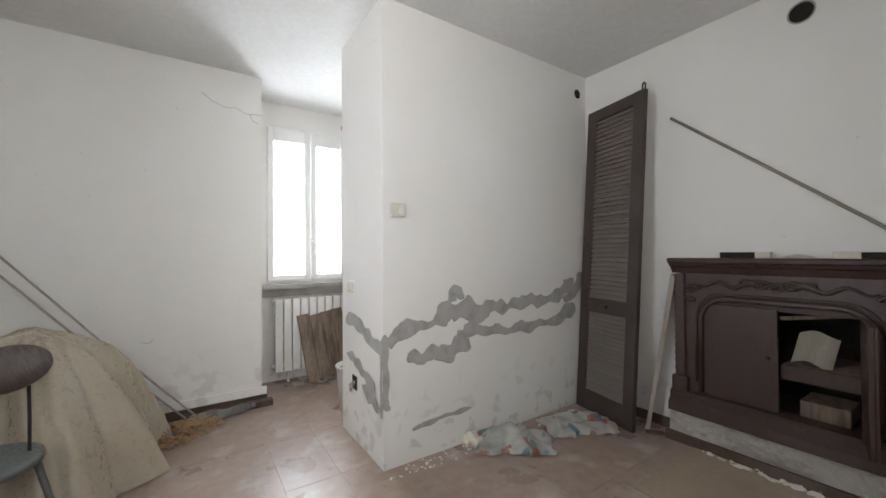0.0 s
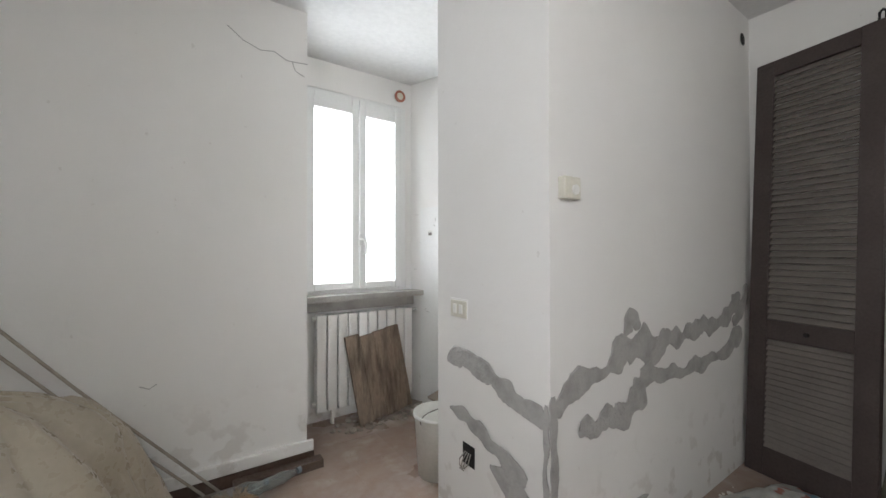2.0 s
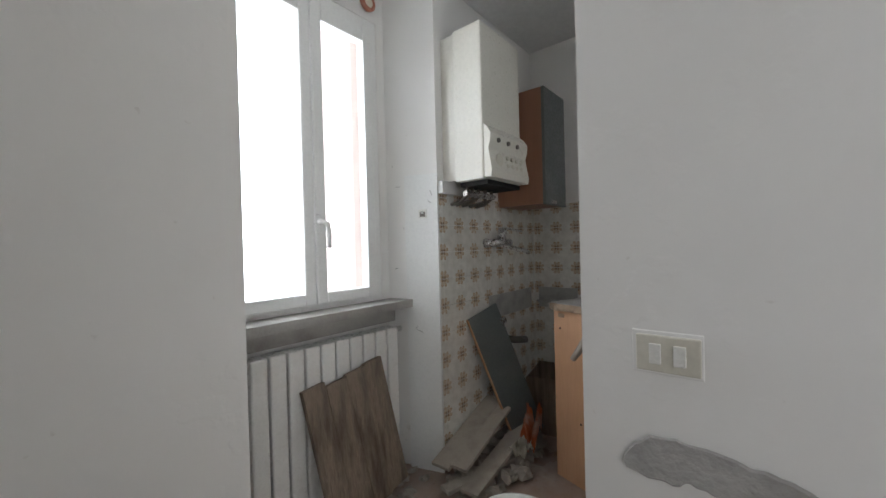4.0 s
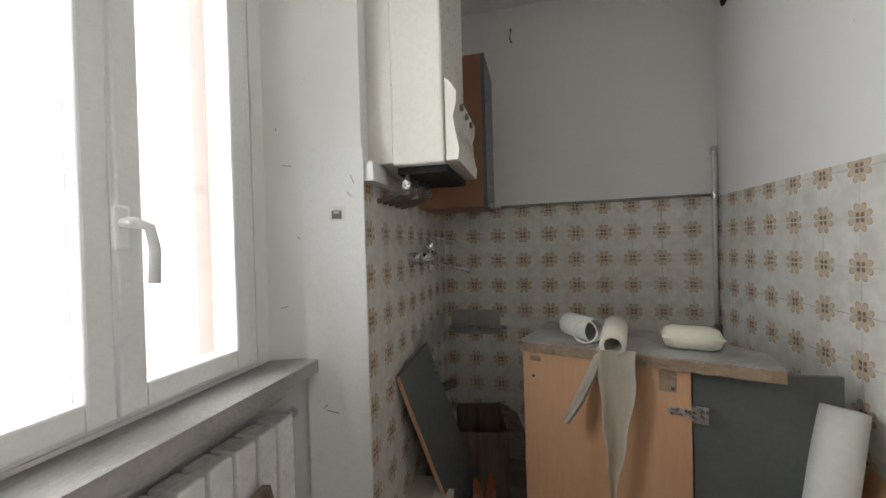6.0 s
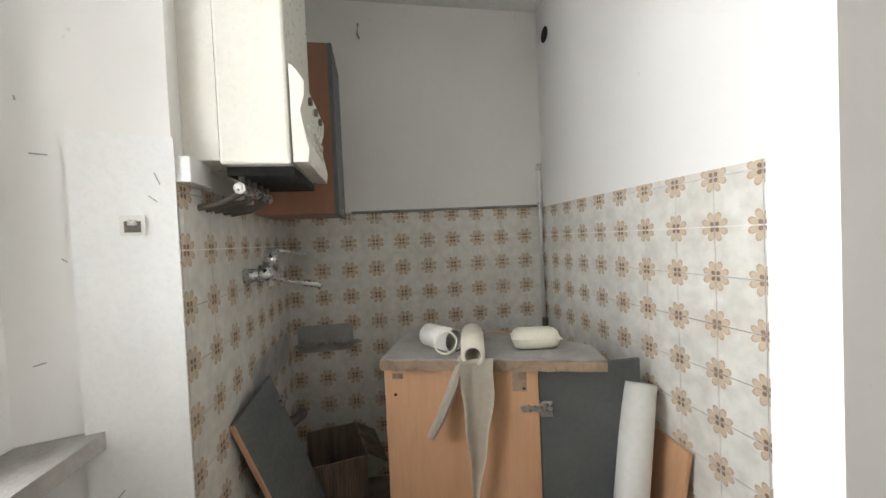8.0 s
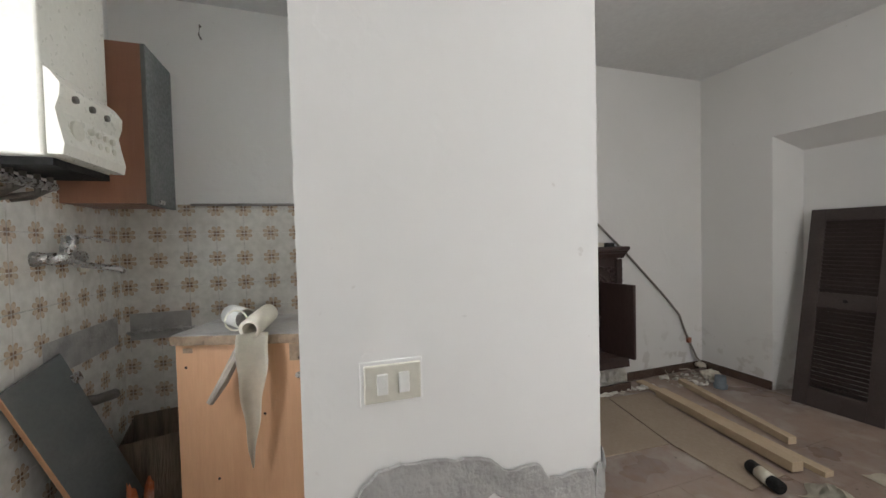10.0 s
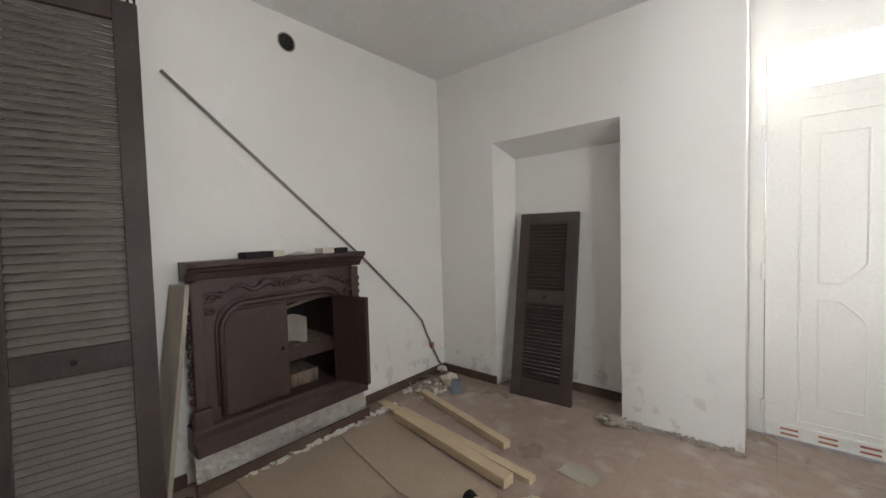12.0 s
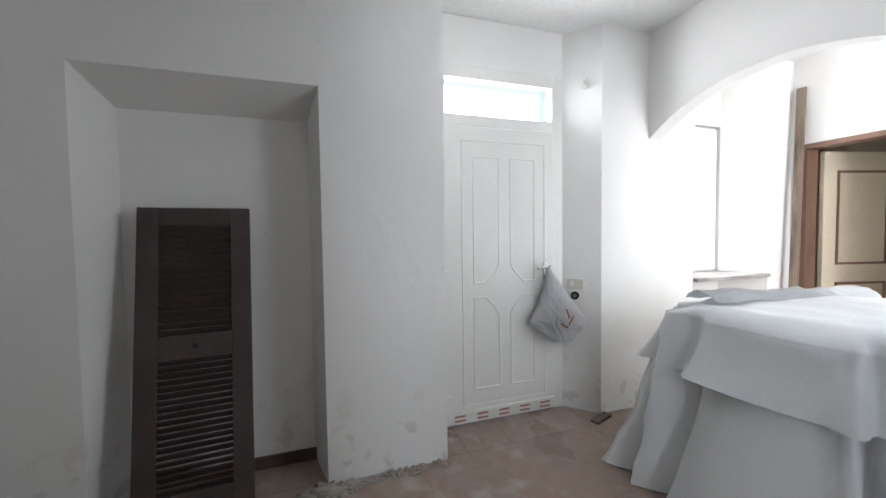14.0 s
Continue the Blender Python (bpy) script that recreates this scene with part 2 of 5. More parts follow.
def flower_tile():
    """Glazed tile: a quarter of a tan blossom in each corner, so that four tiles make a flower."""
    m, nt, b = nodes_of("flower_tile_glaze", 0.22)
    src = position(nt, None, True)
    sx = nt.nodes.new("ShaderNodeSeparateXYZ")
    nt.links.new(src, sx.inputs[0])
    fold = []
    for k in (0, 2):
        fold.append(math_node(nt, "MINIMUM", sx.outputs[k], math_node(nt, "SUBTRACT", PITCH, sx.outputs[k])))
    u, v = fold
    r = math_node(nt, "SQRT", math_node(nt, "ADD", math_node(nt, "MULTIPLY", u, u), math_node(nt, "MULTIPLY", v, v)))
    a = math_node(nt, "ARCTAN2", v, u)
    lobe = math_node(nt, "ABSOLUTE", math_node(nt, "SINE", math_node(nt, "MULTIPLY", a, 4.0)))
    edge = math_node(nt, "ADD", 0.017, math_node(nt, "MULTIPLY", math_node(nt, "POWER", lobe, 0.45), 0.031))
    petal = math_node(nt, "LESS_THAN", r, edge)
    rim = math_node(nt, "GREATER_THAN", r, math_node(nt, "MULTIPLY", edge, 0.86))
    core = math_node(nt, "LESS_THAN", r, math_node(nt, "ADD", 0.007, math_node(nt, "MULTIPLY", math_node(nt, "ABSOLUTE", math_node(nt, "SINE", math_node(nt, "MULTIPLY", a, 2.0))), 0.013)))
    veins = math_node(nt, "GREATER_THAN", math_node(nt, "SINE", math_node(nt, "MULTIPLY", a, 44.0)), 0.2)
    cross = math_node(nt, "LESS_THAN", math_node(nt, "MINIMUM", u, v), 0.0028)
    world_src = position(nt)
    ground = mixed(nt, noise_fac(nt, world_src, 22, 5, 0.35, 0.65), (0.78, 0.76, 0.71), (0.66, 0.64, 0.59))
    c = mixed(nt, math_node(nt, "MULTIPLY", petal, 0.85), ground, (0.56, 0.43, 0.30))
    c = mixed(nt, math_node(nt, "MULTIPLY", petal, math_node(nt, "MULTIPLY", veins, rim)), c, (0.42, 0.27, 0.16))
    c = mixed(nt, math_node(nt, "MULTIPLY", core, 0.9), c, (0.23, 0.135, 0.085))
    c = mixed(nt, math_node(nt, "MULTIPLY", math_node(nt, "MULTIPLY", cross, petal), 0.85), c, (0.58, 0.54, 0.47))
    c = mixed(nt, math_node(nt, "MULTIPLY", noise_fac(nt, world_src, 3, 6, 0.45, 0.8), 0.35), c, (0.48, 0.43, 0.36))
    nt.links.new(c, b.inputs["Base Color"])
    return m


M_TILE = flower_tile()

# ---- mesh helpers ----
def link(name, bm, material, parent=None, smooth=False):
    me = bpy.data.meshes.new(name)
    bm.normal_update()
    bm.to_mesh(me)
    bm.free()
    for mt in (material if isinstance(material, (list, tuple)) else [material]):
        me.materials.append(mt)
    if smooth:
        for p in me.polygons:
            p.use_smooth = True
    ob = new(name, me)
    if parent is not None:
        ob.parent = parent
    return ob


def part(name, bm, material, parent, label="", smooth=False):
    ob = link(name, bm, material, parent, smooth)
    if label:
        ob["label"] = label
    return ob


def thing(name, m, label, category, group=""):
    ob = new(name)
    ob.matrix_world = m
    return tagged(ob, label, category, group)


def box(bm, x0, x1, y0, y1, z0, z1, bev=0.0, m=None):
    made = bmesh.ops.create_cube(bm, size=1)["verts"]
    mat = Matrix.Translation(((x0 + x1) / 2, (y0 + y1) / 2, (z0 + z1) / 2)) @ Matrix.Diagonal((x1 - x0, y1 - y0, z1 - z0, 1))
    bmesh.ops.transform(bm, matrix=mat, verts=made)
    if bev:
        es = list({e for v in made for e in v.link_edges})
        made = list({v for f in bmesh.ops.bevel(bm, geom=es, offset=bev, segments=2, affect="EDGES", profile=0.5)["faces"] for v in f.verts})
    if m is not None:
        bmesh.ops.transform(bm, matrix=m, verts=list({v for v in made}))
    return bm


def B(*a, bev=0.0):
    return box(bmesh.new(), *a, bev=bev)


def cyl(bm, p0, p1, r0, r1=None, n=16, caps=True):
    p0, p1 = Vector(p0), Vector(p1)
    d = p1 - p0
    mt = Matrix.Translation((p0 + p1) / 2) @ d.to_track_quat("Z", "Y").to_matrix().to_4x4()
    bmesh.ops.create_cone(bm, cap_ends=caps, segments=n, radius1=r0, radius2=r0 if r1 is None else r1, depth=d.length, matrix=mt)
    return bm


def C(*a, **k):
    return cyl(bmesh.new(), *a, **k)


def sweep(bm, pts, r, n=8):
    """A round rod along points."""
    pts = [Vector(p) for p in pts]
    rings = []
    for i, p in enumerate(pts):
        d = (pts[min(i + 1, len(pts) - 1)] - pts[max(i - 1, 0)]).normalized()
        q = d.to_track_quat("Z", "Y")
        rad = r[i] if isinstance(r, (list, tuple)) else r
        rings.append([bm.verts.new(p + q @ Vector((rad * math.cos(2 * math.pi * k / n), rad * math.sin(2 * math.pi * k / n), 0))) for k in range(n)])
    for a, c in zip(rings, rings[1:]):
        for k in range(n):
            bm.faces.new((a[k], a[(k + 1) % n], c[(k + 1) % n], c[k]))
    bm.faces.new(rings[0][::-1])
    bm.faces.new(rings[-1])
    return bm


def prism(bm, outline, axis, a, b):
    """Extrude an outline of 2-D points along axis from a to b."""
    def at(p, w):
        return {"x": (w, p[0], p[1]), "y": (p[0], w, p[1]), "z": (p[0], p[1], w)}[axis]
    lo = [bm.verts.new(at(p, a)) for p in outline]
    hi = [bm.verts.new(at(p, b)) for p in outline]
    n = len(outline)
    bm.faces.new(lo)
    bm.faces.new(hi[::-1])
    for i in range(n):
        bm.faces.new((lo[i], hi[i], hi[(i + 1) % n], lo[(i + 1) % n]))
    bmesh.ops.recalc_face_normals(bm, faces=bm.faces)
    return bm


def lathe(bm, profile, n=28, m=None):
    rings = [[bm.verts.new((r * math.cos(2 * math.pi * k / n), r * math.sin(2 * math.pi * k / n), z)) for k in range(n)] for r, z in profile]
    for a, c in zip(rings, rings[1:]):
        for k in range(n):
            bm.faces.new((a[k], a[(k + 1) % n], c[(k + 1) % n], c[k]))
    if m is not None:
        bmesh.ops.transform(bm, matrix=m, verts=[v for ring in rings for v in ring])
    return bm


def setting(name, bm, material, label, category="wall"):
    return tagged(link(name, bm, material), label, category, "", "structure")


H = 2.747
# ---- structure ----
floor_ob = setting("floor", B(-5.2, 3.3, -1.6, 4.25, -0.12, -0.006), M_JOINT, "dusty reddish-grey stone tile floor with building dust", "floor")
setting("ceiling", B(-5.2, 3.3, -1.6, 4.25, H, H + 0.15), M_CEIL, "white painted plaster ceiling, slightly uneven", "ceiling")

bm = bmesh.new()
for a in ((2.775, 3.25, -0.855, 0.335, 0, H), (2.775, 3.25, 1.115, 2.0, 0, H), (2.775, 3.25, 0.335, 1.115, 0, 0.30), (2.775, 3.25, 0.335, 1.115, 0.96, H)):
    box(bm, *a)
setting("wall_fireplace", bm, M_WALL, "white plaster wall behind the wooden fireplace surround")
setting("wall_fireplace_back", B(3.20, 3.25, 0.335, 1.115, 0.30, 0.96), M_BLACK, "black back of the fireplace cavity")
wall_end = setting("wall_kitchen_end", B(2.735, 3.25, 2.194, 4.2, 0, H), M_WALL, "kitchenette end wall, white above flower tiles")
bm = prism(bmesh.new(), [(0.865, 2.0), (3.25, 2.0), (3.25, 2.194), (0.95, 2.194), (0.95, 2.69), (0.865, 2.69)], "z", 0, H)
wall_part = setting("wall_partition", bm, M_WALL, "white plaster partition with bare cement repairs low down")
bm = bmesh.new()
box(bm, -2.8, 0.45, 3.51, 4.2, 0, H)
setting("wall_north", bm, M_WALL, "white plaster wall beside the window niche")
bm = bmesh.new()
for a in ((0.45, 0.565, 4.03, 4.2, 0, H), (1.42, 1.53, 4.03, 4.2, 0, H), (0.565, 1.42, 4.03, 4.2, 0, 0.965), (0.565, 1.42, 4.03, 4.2, 2.53, H)):
    box(bm, *a)
setting("wall_window", bm, M_WALL, "white plaster window wall of the niche")
wall_left = setting("wall_kitchen_side", prism(bmesh.new(), [(1.475, 4.03), (1.575, 3.728), (2.735, 3.728), (2.735, 4.2), (1.53, 4.2), (1.53, 4.03)], "z", 0, H), M_WALL, "kitchenette side wall with tiles below the boiler")
bm = bmesh.new()
box(bm, 0.40, 0.555, 4.2, 4.62, 0.5, 2.7)
box(bm, 1.365, 1.60, 4.2, 4.74, 0.5, 2.7)
setting("wall_outside_reveal", bm, M_PINK, "pink rendered outside window reveal")

bm = bmesh.new()
box(bm, 2.174, 2.775, -1.3, -0.855, 0, H)
box(bm, 0.50, 1.163, -1.3, -0.855, 0, H)
prism(bm, [(-0.855, 2.066), (-0.855, H), (-1.3, H), (-1.3, 1.955), (-1.13, 1.955)], "x", 1.163, 2.174)
prism(bm, [(1.163, -0.855), (1.163, -1.13), (1.225, -1.13)], "z", 0, 2.066)
prism(bm, [(2.174, -0.855), (2.174, -1.13), (2.115, -1.13)], "z", 0, 2.066)
box(bm, 1.163, 2.174, -1.3, -1.13, 0, 1.955)
setting("wall_south", bm, M_WALL, "white plaster wall with a deep niche")
bm = bmesh.new()
box(bm, -0.54, 0.50, -1.32, -1.20, 2.43, H)
prism(bm, [(-0.54, -1.20), (-0.72, -1.0), (-1.60, -1.0), (-1.78, -1.30), (-1.78, -1.45), (-0.54, -1.45)], "z", 0, H)
box(bm, -2.30, -1.78, -1.45, -1.30, 0, 0.93)
box(bm, -2.30, -1.78, -1.45, -1.30, 2.24, H)
prism(bm, [(-2.30, -1.30), (-2.47, -1.0), (-2.75, -1.0), (-2.75, -1.45), (-2.30, -1.45)], "z", 0, H)
setting("wall_entrance", bm, M_WALL, "white plaster entrance wall with splayed reveals")

# arch wall: a shallow segmental arch on the entrance side
bm = bmesh.new()
ya, yb, zs, rise = -0.999, 0.48, 1.985, 0.245
half = (yb - ya) / 2
R = (half * half + rise * rise) / (2 * rise)
arc = [((ya + yb) / 2 + R * math.sin(t), zs + rise - R + R * math.cos(t)) for t in np.linspace(-math.asin(half / R), math.asin(half / R), 25)]
for (y0, z0), (y1, z1) in zip(arc, arc[1:]):
    prism(bm, [(y0, z0), (y1, z1), (y1, H), (y0, H)], "x", -1.265, -1.145)
# blind recess at y 0.6 to 1.6 added out of view for the fill lamp
for q in ((yb, 0.6, 0, H), (1.6, 3.51, 0, H), (0.6, 1.6, 0, 0.95), (0.6, 1.6, 2.25, H)):
    box(bm, -1.265, -1.145, *q)
box(bm, -1.265, -1.25, 0.6, 1.6, 0.95, 2.25)
bmesh.ops.remove_doubles(bm, verts=bm.verts, dist=0.0005)
setting("wall_arch", bm, M_WALL, "white plaster wall with a wide arched opening")
bm = bmesh.new()
box(bm, -2.87, -2.75, -1.45, -0.93, 0, H)
box(bm, -2.87, -2.75, -0.03, 2.5, 0, H)
box(bm, -2.87, -2.75, -0.93, -0.03, 2.02, H)
setting("wall_hall", bm, M_WALL, "white plaster wall with a brown-cased doorway")
bm = bmesh.new()
# opening invented out of view, only holds the far room's fill lamp
for a in ((-2.75, -2.45, 2.3, 2.42, 0, H), (-1.45, -1.265, 2.3, 2.42, 0, H), (-2.45, -1.45, 2.3, 2.42, 0, 0.8), (-2.45, -1.45, 2.3, 2.42, 2.3, H)):
    box(bm, *a)
setting("wall_hall_north", bm, M_WALL, "plain white wall closing the far room")
bm = bmesh.new()
box(bm, -4.62, -4.5, -1.6, 2.5, 0, H)
box(bm, -4.5, -2.87, -1.6, -1.5, 0, H)
box(bm, -4.5, -2.87, 0.6, 0.7, 0, H)
setting("wall_corridor", bm, M_HALL, "beige painted corridor walls beyond the doorway")


def window(name, x0, x1, z0, z1, y, face, panes, label):
    """Plastic casement window; face is +1 when the room lies towards -y."""
    win = thing(name, pose(0, 0, 0), label, "window")
    win["kind"] = "structure"
    f = face
    d0, d1 = sorted((y + f * 0.02, y + f * 0.07))
    bm = bmesh.new()
    w = 0.066
    for a in ((x0, x0 + w, d0, d1, z0, z1), (x1 - w, x1, d0, d1, z0, z1), (x0 + w, x1 - w, d0, d1, z0, z0 + w), (x0 + w, x1 - w, d0, d1, z1 - w, z1)):
        box(bm, *a, bev=0.004)
    part("window_frame", bm, M_PVC, win)
    for (a, c) in panes:
        s0, s1 = sorted((y - f * 0.015, y + f * 0.045))
        sw = 0.056
        bm = bmesh.new()
        pz0, pz1 = z0 + 0.076, z1 - 0.155
        for q in ((a - sw, a, s0, s1, pz0 - sw, pz1 + sw + 0.07), (c, c + sw, s0, s1, pz0 - sw, pz1 + sw + 0.07), (a, c, s0, s1, pz0 - sw, pz0), (a, c, s0, s1, pz1, pz1 + sw + 0.07)):
            box(bm, *q, bev=0.006)
        sash = part("sash", bm, M_PVC, win)
        g = part("pane", B(a, c, y + f * 0.018, y + f * 0.022, pz0, pz1), M_GLASS, sash)
        g.visible_shadow = False
    return win


win = window("window_1", 0.565, 1.42, 0.965, 2.53, 4.012, 1, [(0.63, 0.926), (1.045, 1.302)], "white plastic casement window, closed, above the radiator")
bm = B(0.972, 1.004, 3.975, 3.99, 1.33, 1.42, bev=0.006)
hd = part("handle", bm, M_PVC, win, "grey-white window handle")
bm = sweep(bmesh.new(), [(0.988, 3.98, 1.385), (0.988, 3.945, 1.385), (1.01, 3.935, 1.375), (1.02, 3.935, 1.33), (1.02, 3.94, 1.26)], 0.011)
part("lever", bm, M_PVC, win, smooth=True)
sill = tagged(link("window_sill", prism(bmesh.new(), [(0.455, 3.872), (1.523, 3.872), (1.474, 4.025), (0.455, 4.025)], "z", 0.915, 0.957), M_SILL), "dusty grey stone window sill above the radiator", "window sill", "", "structure")
link("trim", B(0.46, 1.475, 3.985, 4.028, 0.83, 0.914), M_SILL)["kind"] = "structure"
panel = tagged(link("trim_panel", prism(bmesh.new(), [(1.560, 3.716), (1.496, 3.906), (1.514, 3.912), (1.577, 3.722)], "z", 0.0, 1.655), M_PVC), "white panel boxing on the niche reveal", "wall panel", "", "structure")
window("window_2", -2.30, -1.78, 0.93, 2.24, -1.33, -1, [(-2.225, -1.86)], "white window in the far room, daylight behind")
link("window_sill_2", B(-2.46, -1.62, -1.30, -0.97, 0.905, 0.935, bev=0.005), M_SILL)["kind"] = "structure"

# ---- entrance door ----
door = thing("door_1", pose(0, 0, 0), "ivory plastic entrance door with moulded panels and a bright transom", "door")
door["kind"] = "structure"
bm = bmesh.new()
for a in ((0.42, 0.499, -1.255, -1.197, 0, 2.43), (-0.539, -0.46, -1.255, -1.197, 0, 2.43), (-0.46, 0.42, -1.255, -1.197, 2.345, 2.43), (-0.46, 0.42, -1.255, -1.197, 2.03, 2.108), (0.37, 0.42, -1.25, -1.2, 2.108, 2.345), (-0.46, -0.448, -1.25, -1.2, 2.108, 2.345)):
    box(bm, *a, bev=0.004)
part("door_frame", bm, M_DOOR, door)
g = part("transom_pane", B(-0.45, 0.37, -1.24, -1.235, 2.11, 2.34), M_GLASS, door)
g.visible_shadow = False
leaf = part("leaf", B(-0.458, 0.418, -1.245, -1.185, 0.015, 2.028, bev=0.006), M_DOOR, door)


def moulding(outline, depth, w=0.018):
    bm = bmesh.new()
    pts = outline + outline[:1]
    for (xa, za), (xb, zb) in zip(pts, pts[1:]):
        cyl(bm, (xa, depth, za), (xb, depth, zb), w / 2, n=8)
    return bm


part("moulding", moulding([(-0.375, 0.13), (0.262, 0.13), (0.262, 1.935), (-0.375, 1.935)], -1.187, 0.014), M_DOOR, leaf)
for sx, cx in ((-1, -0.195), (1, 0.085)):
    a, c = cx - 0.095, cx + 0.095
    k, q = (c, a) if sx < 0 else (a, c)
    d = 1 if k > q else -1
    ease = [(k - d * 0.10, 0.0), (k - d * 0.085, 0.018), (k - d * 0.05, 0.05), (k - d * 0.02, 0.085), (k, 0.12)]
    part("moulding", moulding([(q, 0.97)] + [(x, 0.97 + h) for x, h in ease] + [(k, 1.825), (q, 1.825)], -1.186, 0.013), M_DOOR, leaf)
    part("moulding", moulding([(q, 0.87)] + [(x, 0.87 - h) for x, h in ease] + [(k, 0.24), (q, 0.24)], -1.186, 0.013), M_DOOR, leaf)
for z in (0.18, 1.03, 1.87):
    bm = C((0.425, -1.175, z - 0.05), (0.425, -1.175, z + 0.05), 0.012)
    box(bm, 0.36, 0.425, -1.186, -1.176, z + 0.01, z + 0.035)
    part("hinge", bm, M_DOOR, door)
bm = B(-0.395, -0.36, -1.186, -1.172, 0.98, 1.1, bev=0.005)
sweep(bm, [(-0.378, -1.18, 1.07), (-0.378, -1.12, 1.07), (-0.36, -1.11, 1.068), (-0.27, -1.11, 1.06)], 0.011)
part("handle", bm, M_CHROME, door, "chrome lever handle")
part("weather_bar", B(-0.45, 0.41, -1.186, -1.165, 0.02, 0.10, bev=0.004), M_ROCKER, door, "white taped weather bar")
for i in range(5):
    x = 0.30 - 0.165 * i
    for z in (0.045, 0.075):
        part("tape_mark", B(x - 0.04, x + 0.04, -1.1645, -1.1625, z - 0.006, z + 0.006), M_RED, door)

def rubble(bm, cx, cy, rx, ry, n, s0, s1, z=0.0, flat=0.5, seed=1):
    rng = random.Random(seed)
    for _ in range(n):
        s = rng.uniform(s0, s1)
        a, r = rng.uniform(0, 6.28), math.sqrt(rng.random())
        m = pose(cx + rx * r * math.cos(a), cy + ry * r * math.sin(a), z + s * flat * 0.4 * rng.uniform(0.7, 1.6), rng.uniform(-20, 20), rng.uniform(-20, 20), rng.uniform(0, 360)) @ Matrix.Diagonal((s, s * rng.uniform(0.5, 1), s * flat, 1))
        vs = bmesh.ops.create_icosphere(bm, subdivisions=1, radius=0.5)["verts"]
        for v in vs:
            v.co *= 1 + rng.uniform(-0.3, 0.3)
        bmesh.ops.transform(bm, matrix=m, verts=vs)
    return bm


# ---- crumpled sheets ----
def cloth(bm, rows, cols, fn, thick=0.004):
    grid = [[bm.verts.new(fn(i / rows, j / cols)) for j in range(cols + 1)] for i in range(rows + 1)]
    for i in range(rows):
        for j in range(cols):
            bm.faces.new((grid[i][j], grid[i][j + 1], grid[i + 1][j + 1], grid[i + 1][j]))
    bmesh.ops.solidify(bm, geom=bm.faces[:], thickness=thick)
    return bm


def ridged(x, y, z, s=1.0):
    return 1 - abs(noise.noise(Vector((x * s, y * s, z * s))))


def drape(x0, x1, y0, y1, top, flare=0.14, seed=0.0, hump=0.05, wave=0.03, crumple=0.02, hem=0.006):
    """A cloth thrown over a block-shaped thing, hanging to the floor in folds."""
    bm = bmesh.new()
    n = 96
    cx, cy, hx, hy = (x0 + x1) / 2, (y0 + y1) / 2, (x1 - x0) / 2, (y1 - y0) / 2

    def fn(i, j):
        a = 2 * math.pi * j
        ca, sa = math.cos(a), math.sin(a)
        e = 0.35
        px = math.copysign(abs(ca) ** e, ca)
        py = math.copysign(abs(sa) ** e, sa)
        if i < 0.4:
            k = i / 0.4
            x, y = cx + hx * px * k, cy + hy * py * k
            z = top + hump * noise.noise(Vector((x * 3 + seed, y * 3, 0))) + hump * (1 - k) * 0.5 - 0.05 * max(0, k - 0.85) / 0.15
        else:
            k = (i - 0.4) / 0.6
            fold = wave * (1 + 1.6 * k) * (noise.noise(Vector((ca * 4 + seed, sa * 4, k * 0.6))) + 0.6 * math.sin(a * 13 + seed + 2 * noise.noise(Vector((ca, sa, seed)))))
            out = 1 + 0.02
            x = cx + (hx * out + flare * k ** 1.3 + fold) * px
            y = cy + (hy * out + flare * k ** 1.3 + fold) * py
            z = (top - 0.05 - hem) * (1 - k) + hem + 0.03 * k * max(0, noise.noise(Vector((ca * 3, sa * 3, seed))))
        c = crumple * (ridged(x + seed, y, z, 4.0) - 0.7)
        return (x + c * px * min(1, i / 0.4), y + c * py * min(1, i / 0.4), max(0.006, z + (c if i < 0.5 else 0)))
    rows = 40
    grid = [[bm.verts.new(fn(i / rows, j / n)) for j in range(n)] for i in range(1, rows + 1)]
    centre = bm.verts.new((cx, cy, top + hump * 0.5))
    for j in range(n):
        bm.faces.new((centre, grid[0][j], grid[0][(j + 1) % n]))
        for i in range(rows - 1):
            bm.faces.new((grid[i][j], grid[i + 1][j], grid[i + 1][(j + 1) % n], grid[i][(j + 1) % n]))
    bmesh.ops.recalc_face_normals(bm, faces=bm.faces)
    return bm


table = thing("covered_table", pose(0, 0, 0), "table covered by two white dust cloths hanging in folds", "covered table")
part("under_cloth", drape(-1.5, -0.50, -0.30, 0.55, 0.93, 0.15, 2.0, 0.02, 0.075), M_CLOTH, table, "bluish white cloth reaching the floor", True)
part("upper_cloth", drape(-1.52, -0.475, -0.325, 0.575, 0.955, 0.06, 2.0, 0.03, 0.036, 0.03, 0.64), M_CLOTH, table, "shorter white cloth over the top", True)


def rumple(i, j):
    x = -0.62 - 0.85 * j + 0.03 * math.sin(j * 9)
    y = -0.30 + 0.16 * i + 0.26 * j + 0.03 * math.sin(j * 11 + 1)
    z = 0.962 + 0.045 * math.sin(math.pi * i) ** 0.7 * (0.6 + 0.6 * ridged(j * 5, i * 2, 0.4)) + 0.01 * noise.noise(Vector((j * 14, i * 6, 3)))
    return (x, y, z)


tagged(link("folded_cloth", cloth(bmesh.new(), 16, 90, rumple), M_CLOTH, smooth=True), "rumpled white cloth lying on the covered table", "cloth")


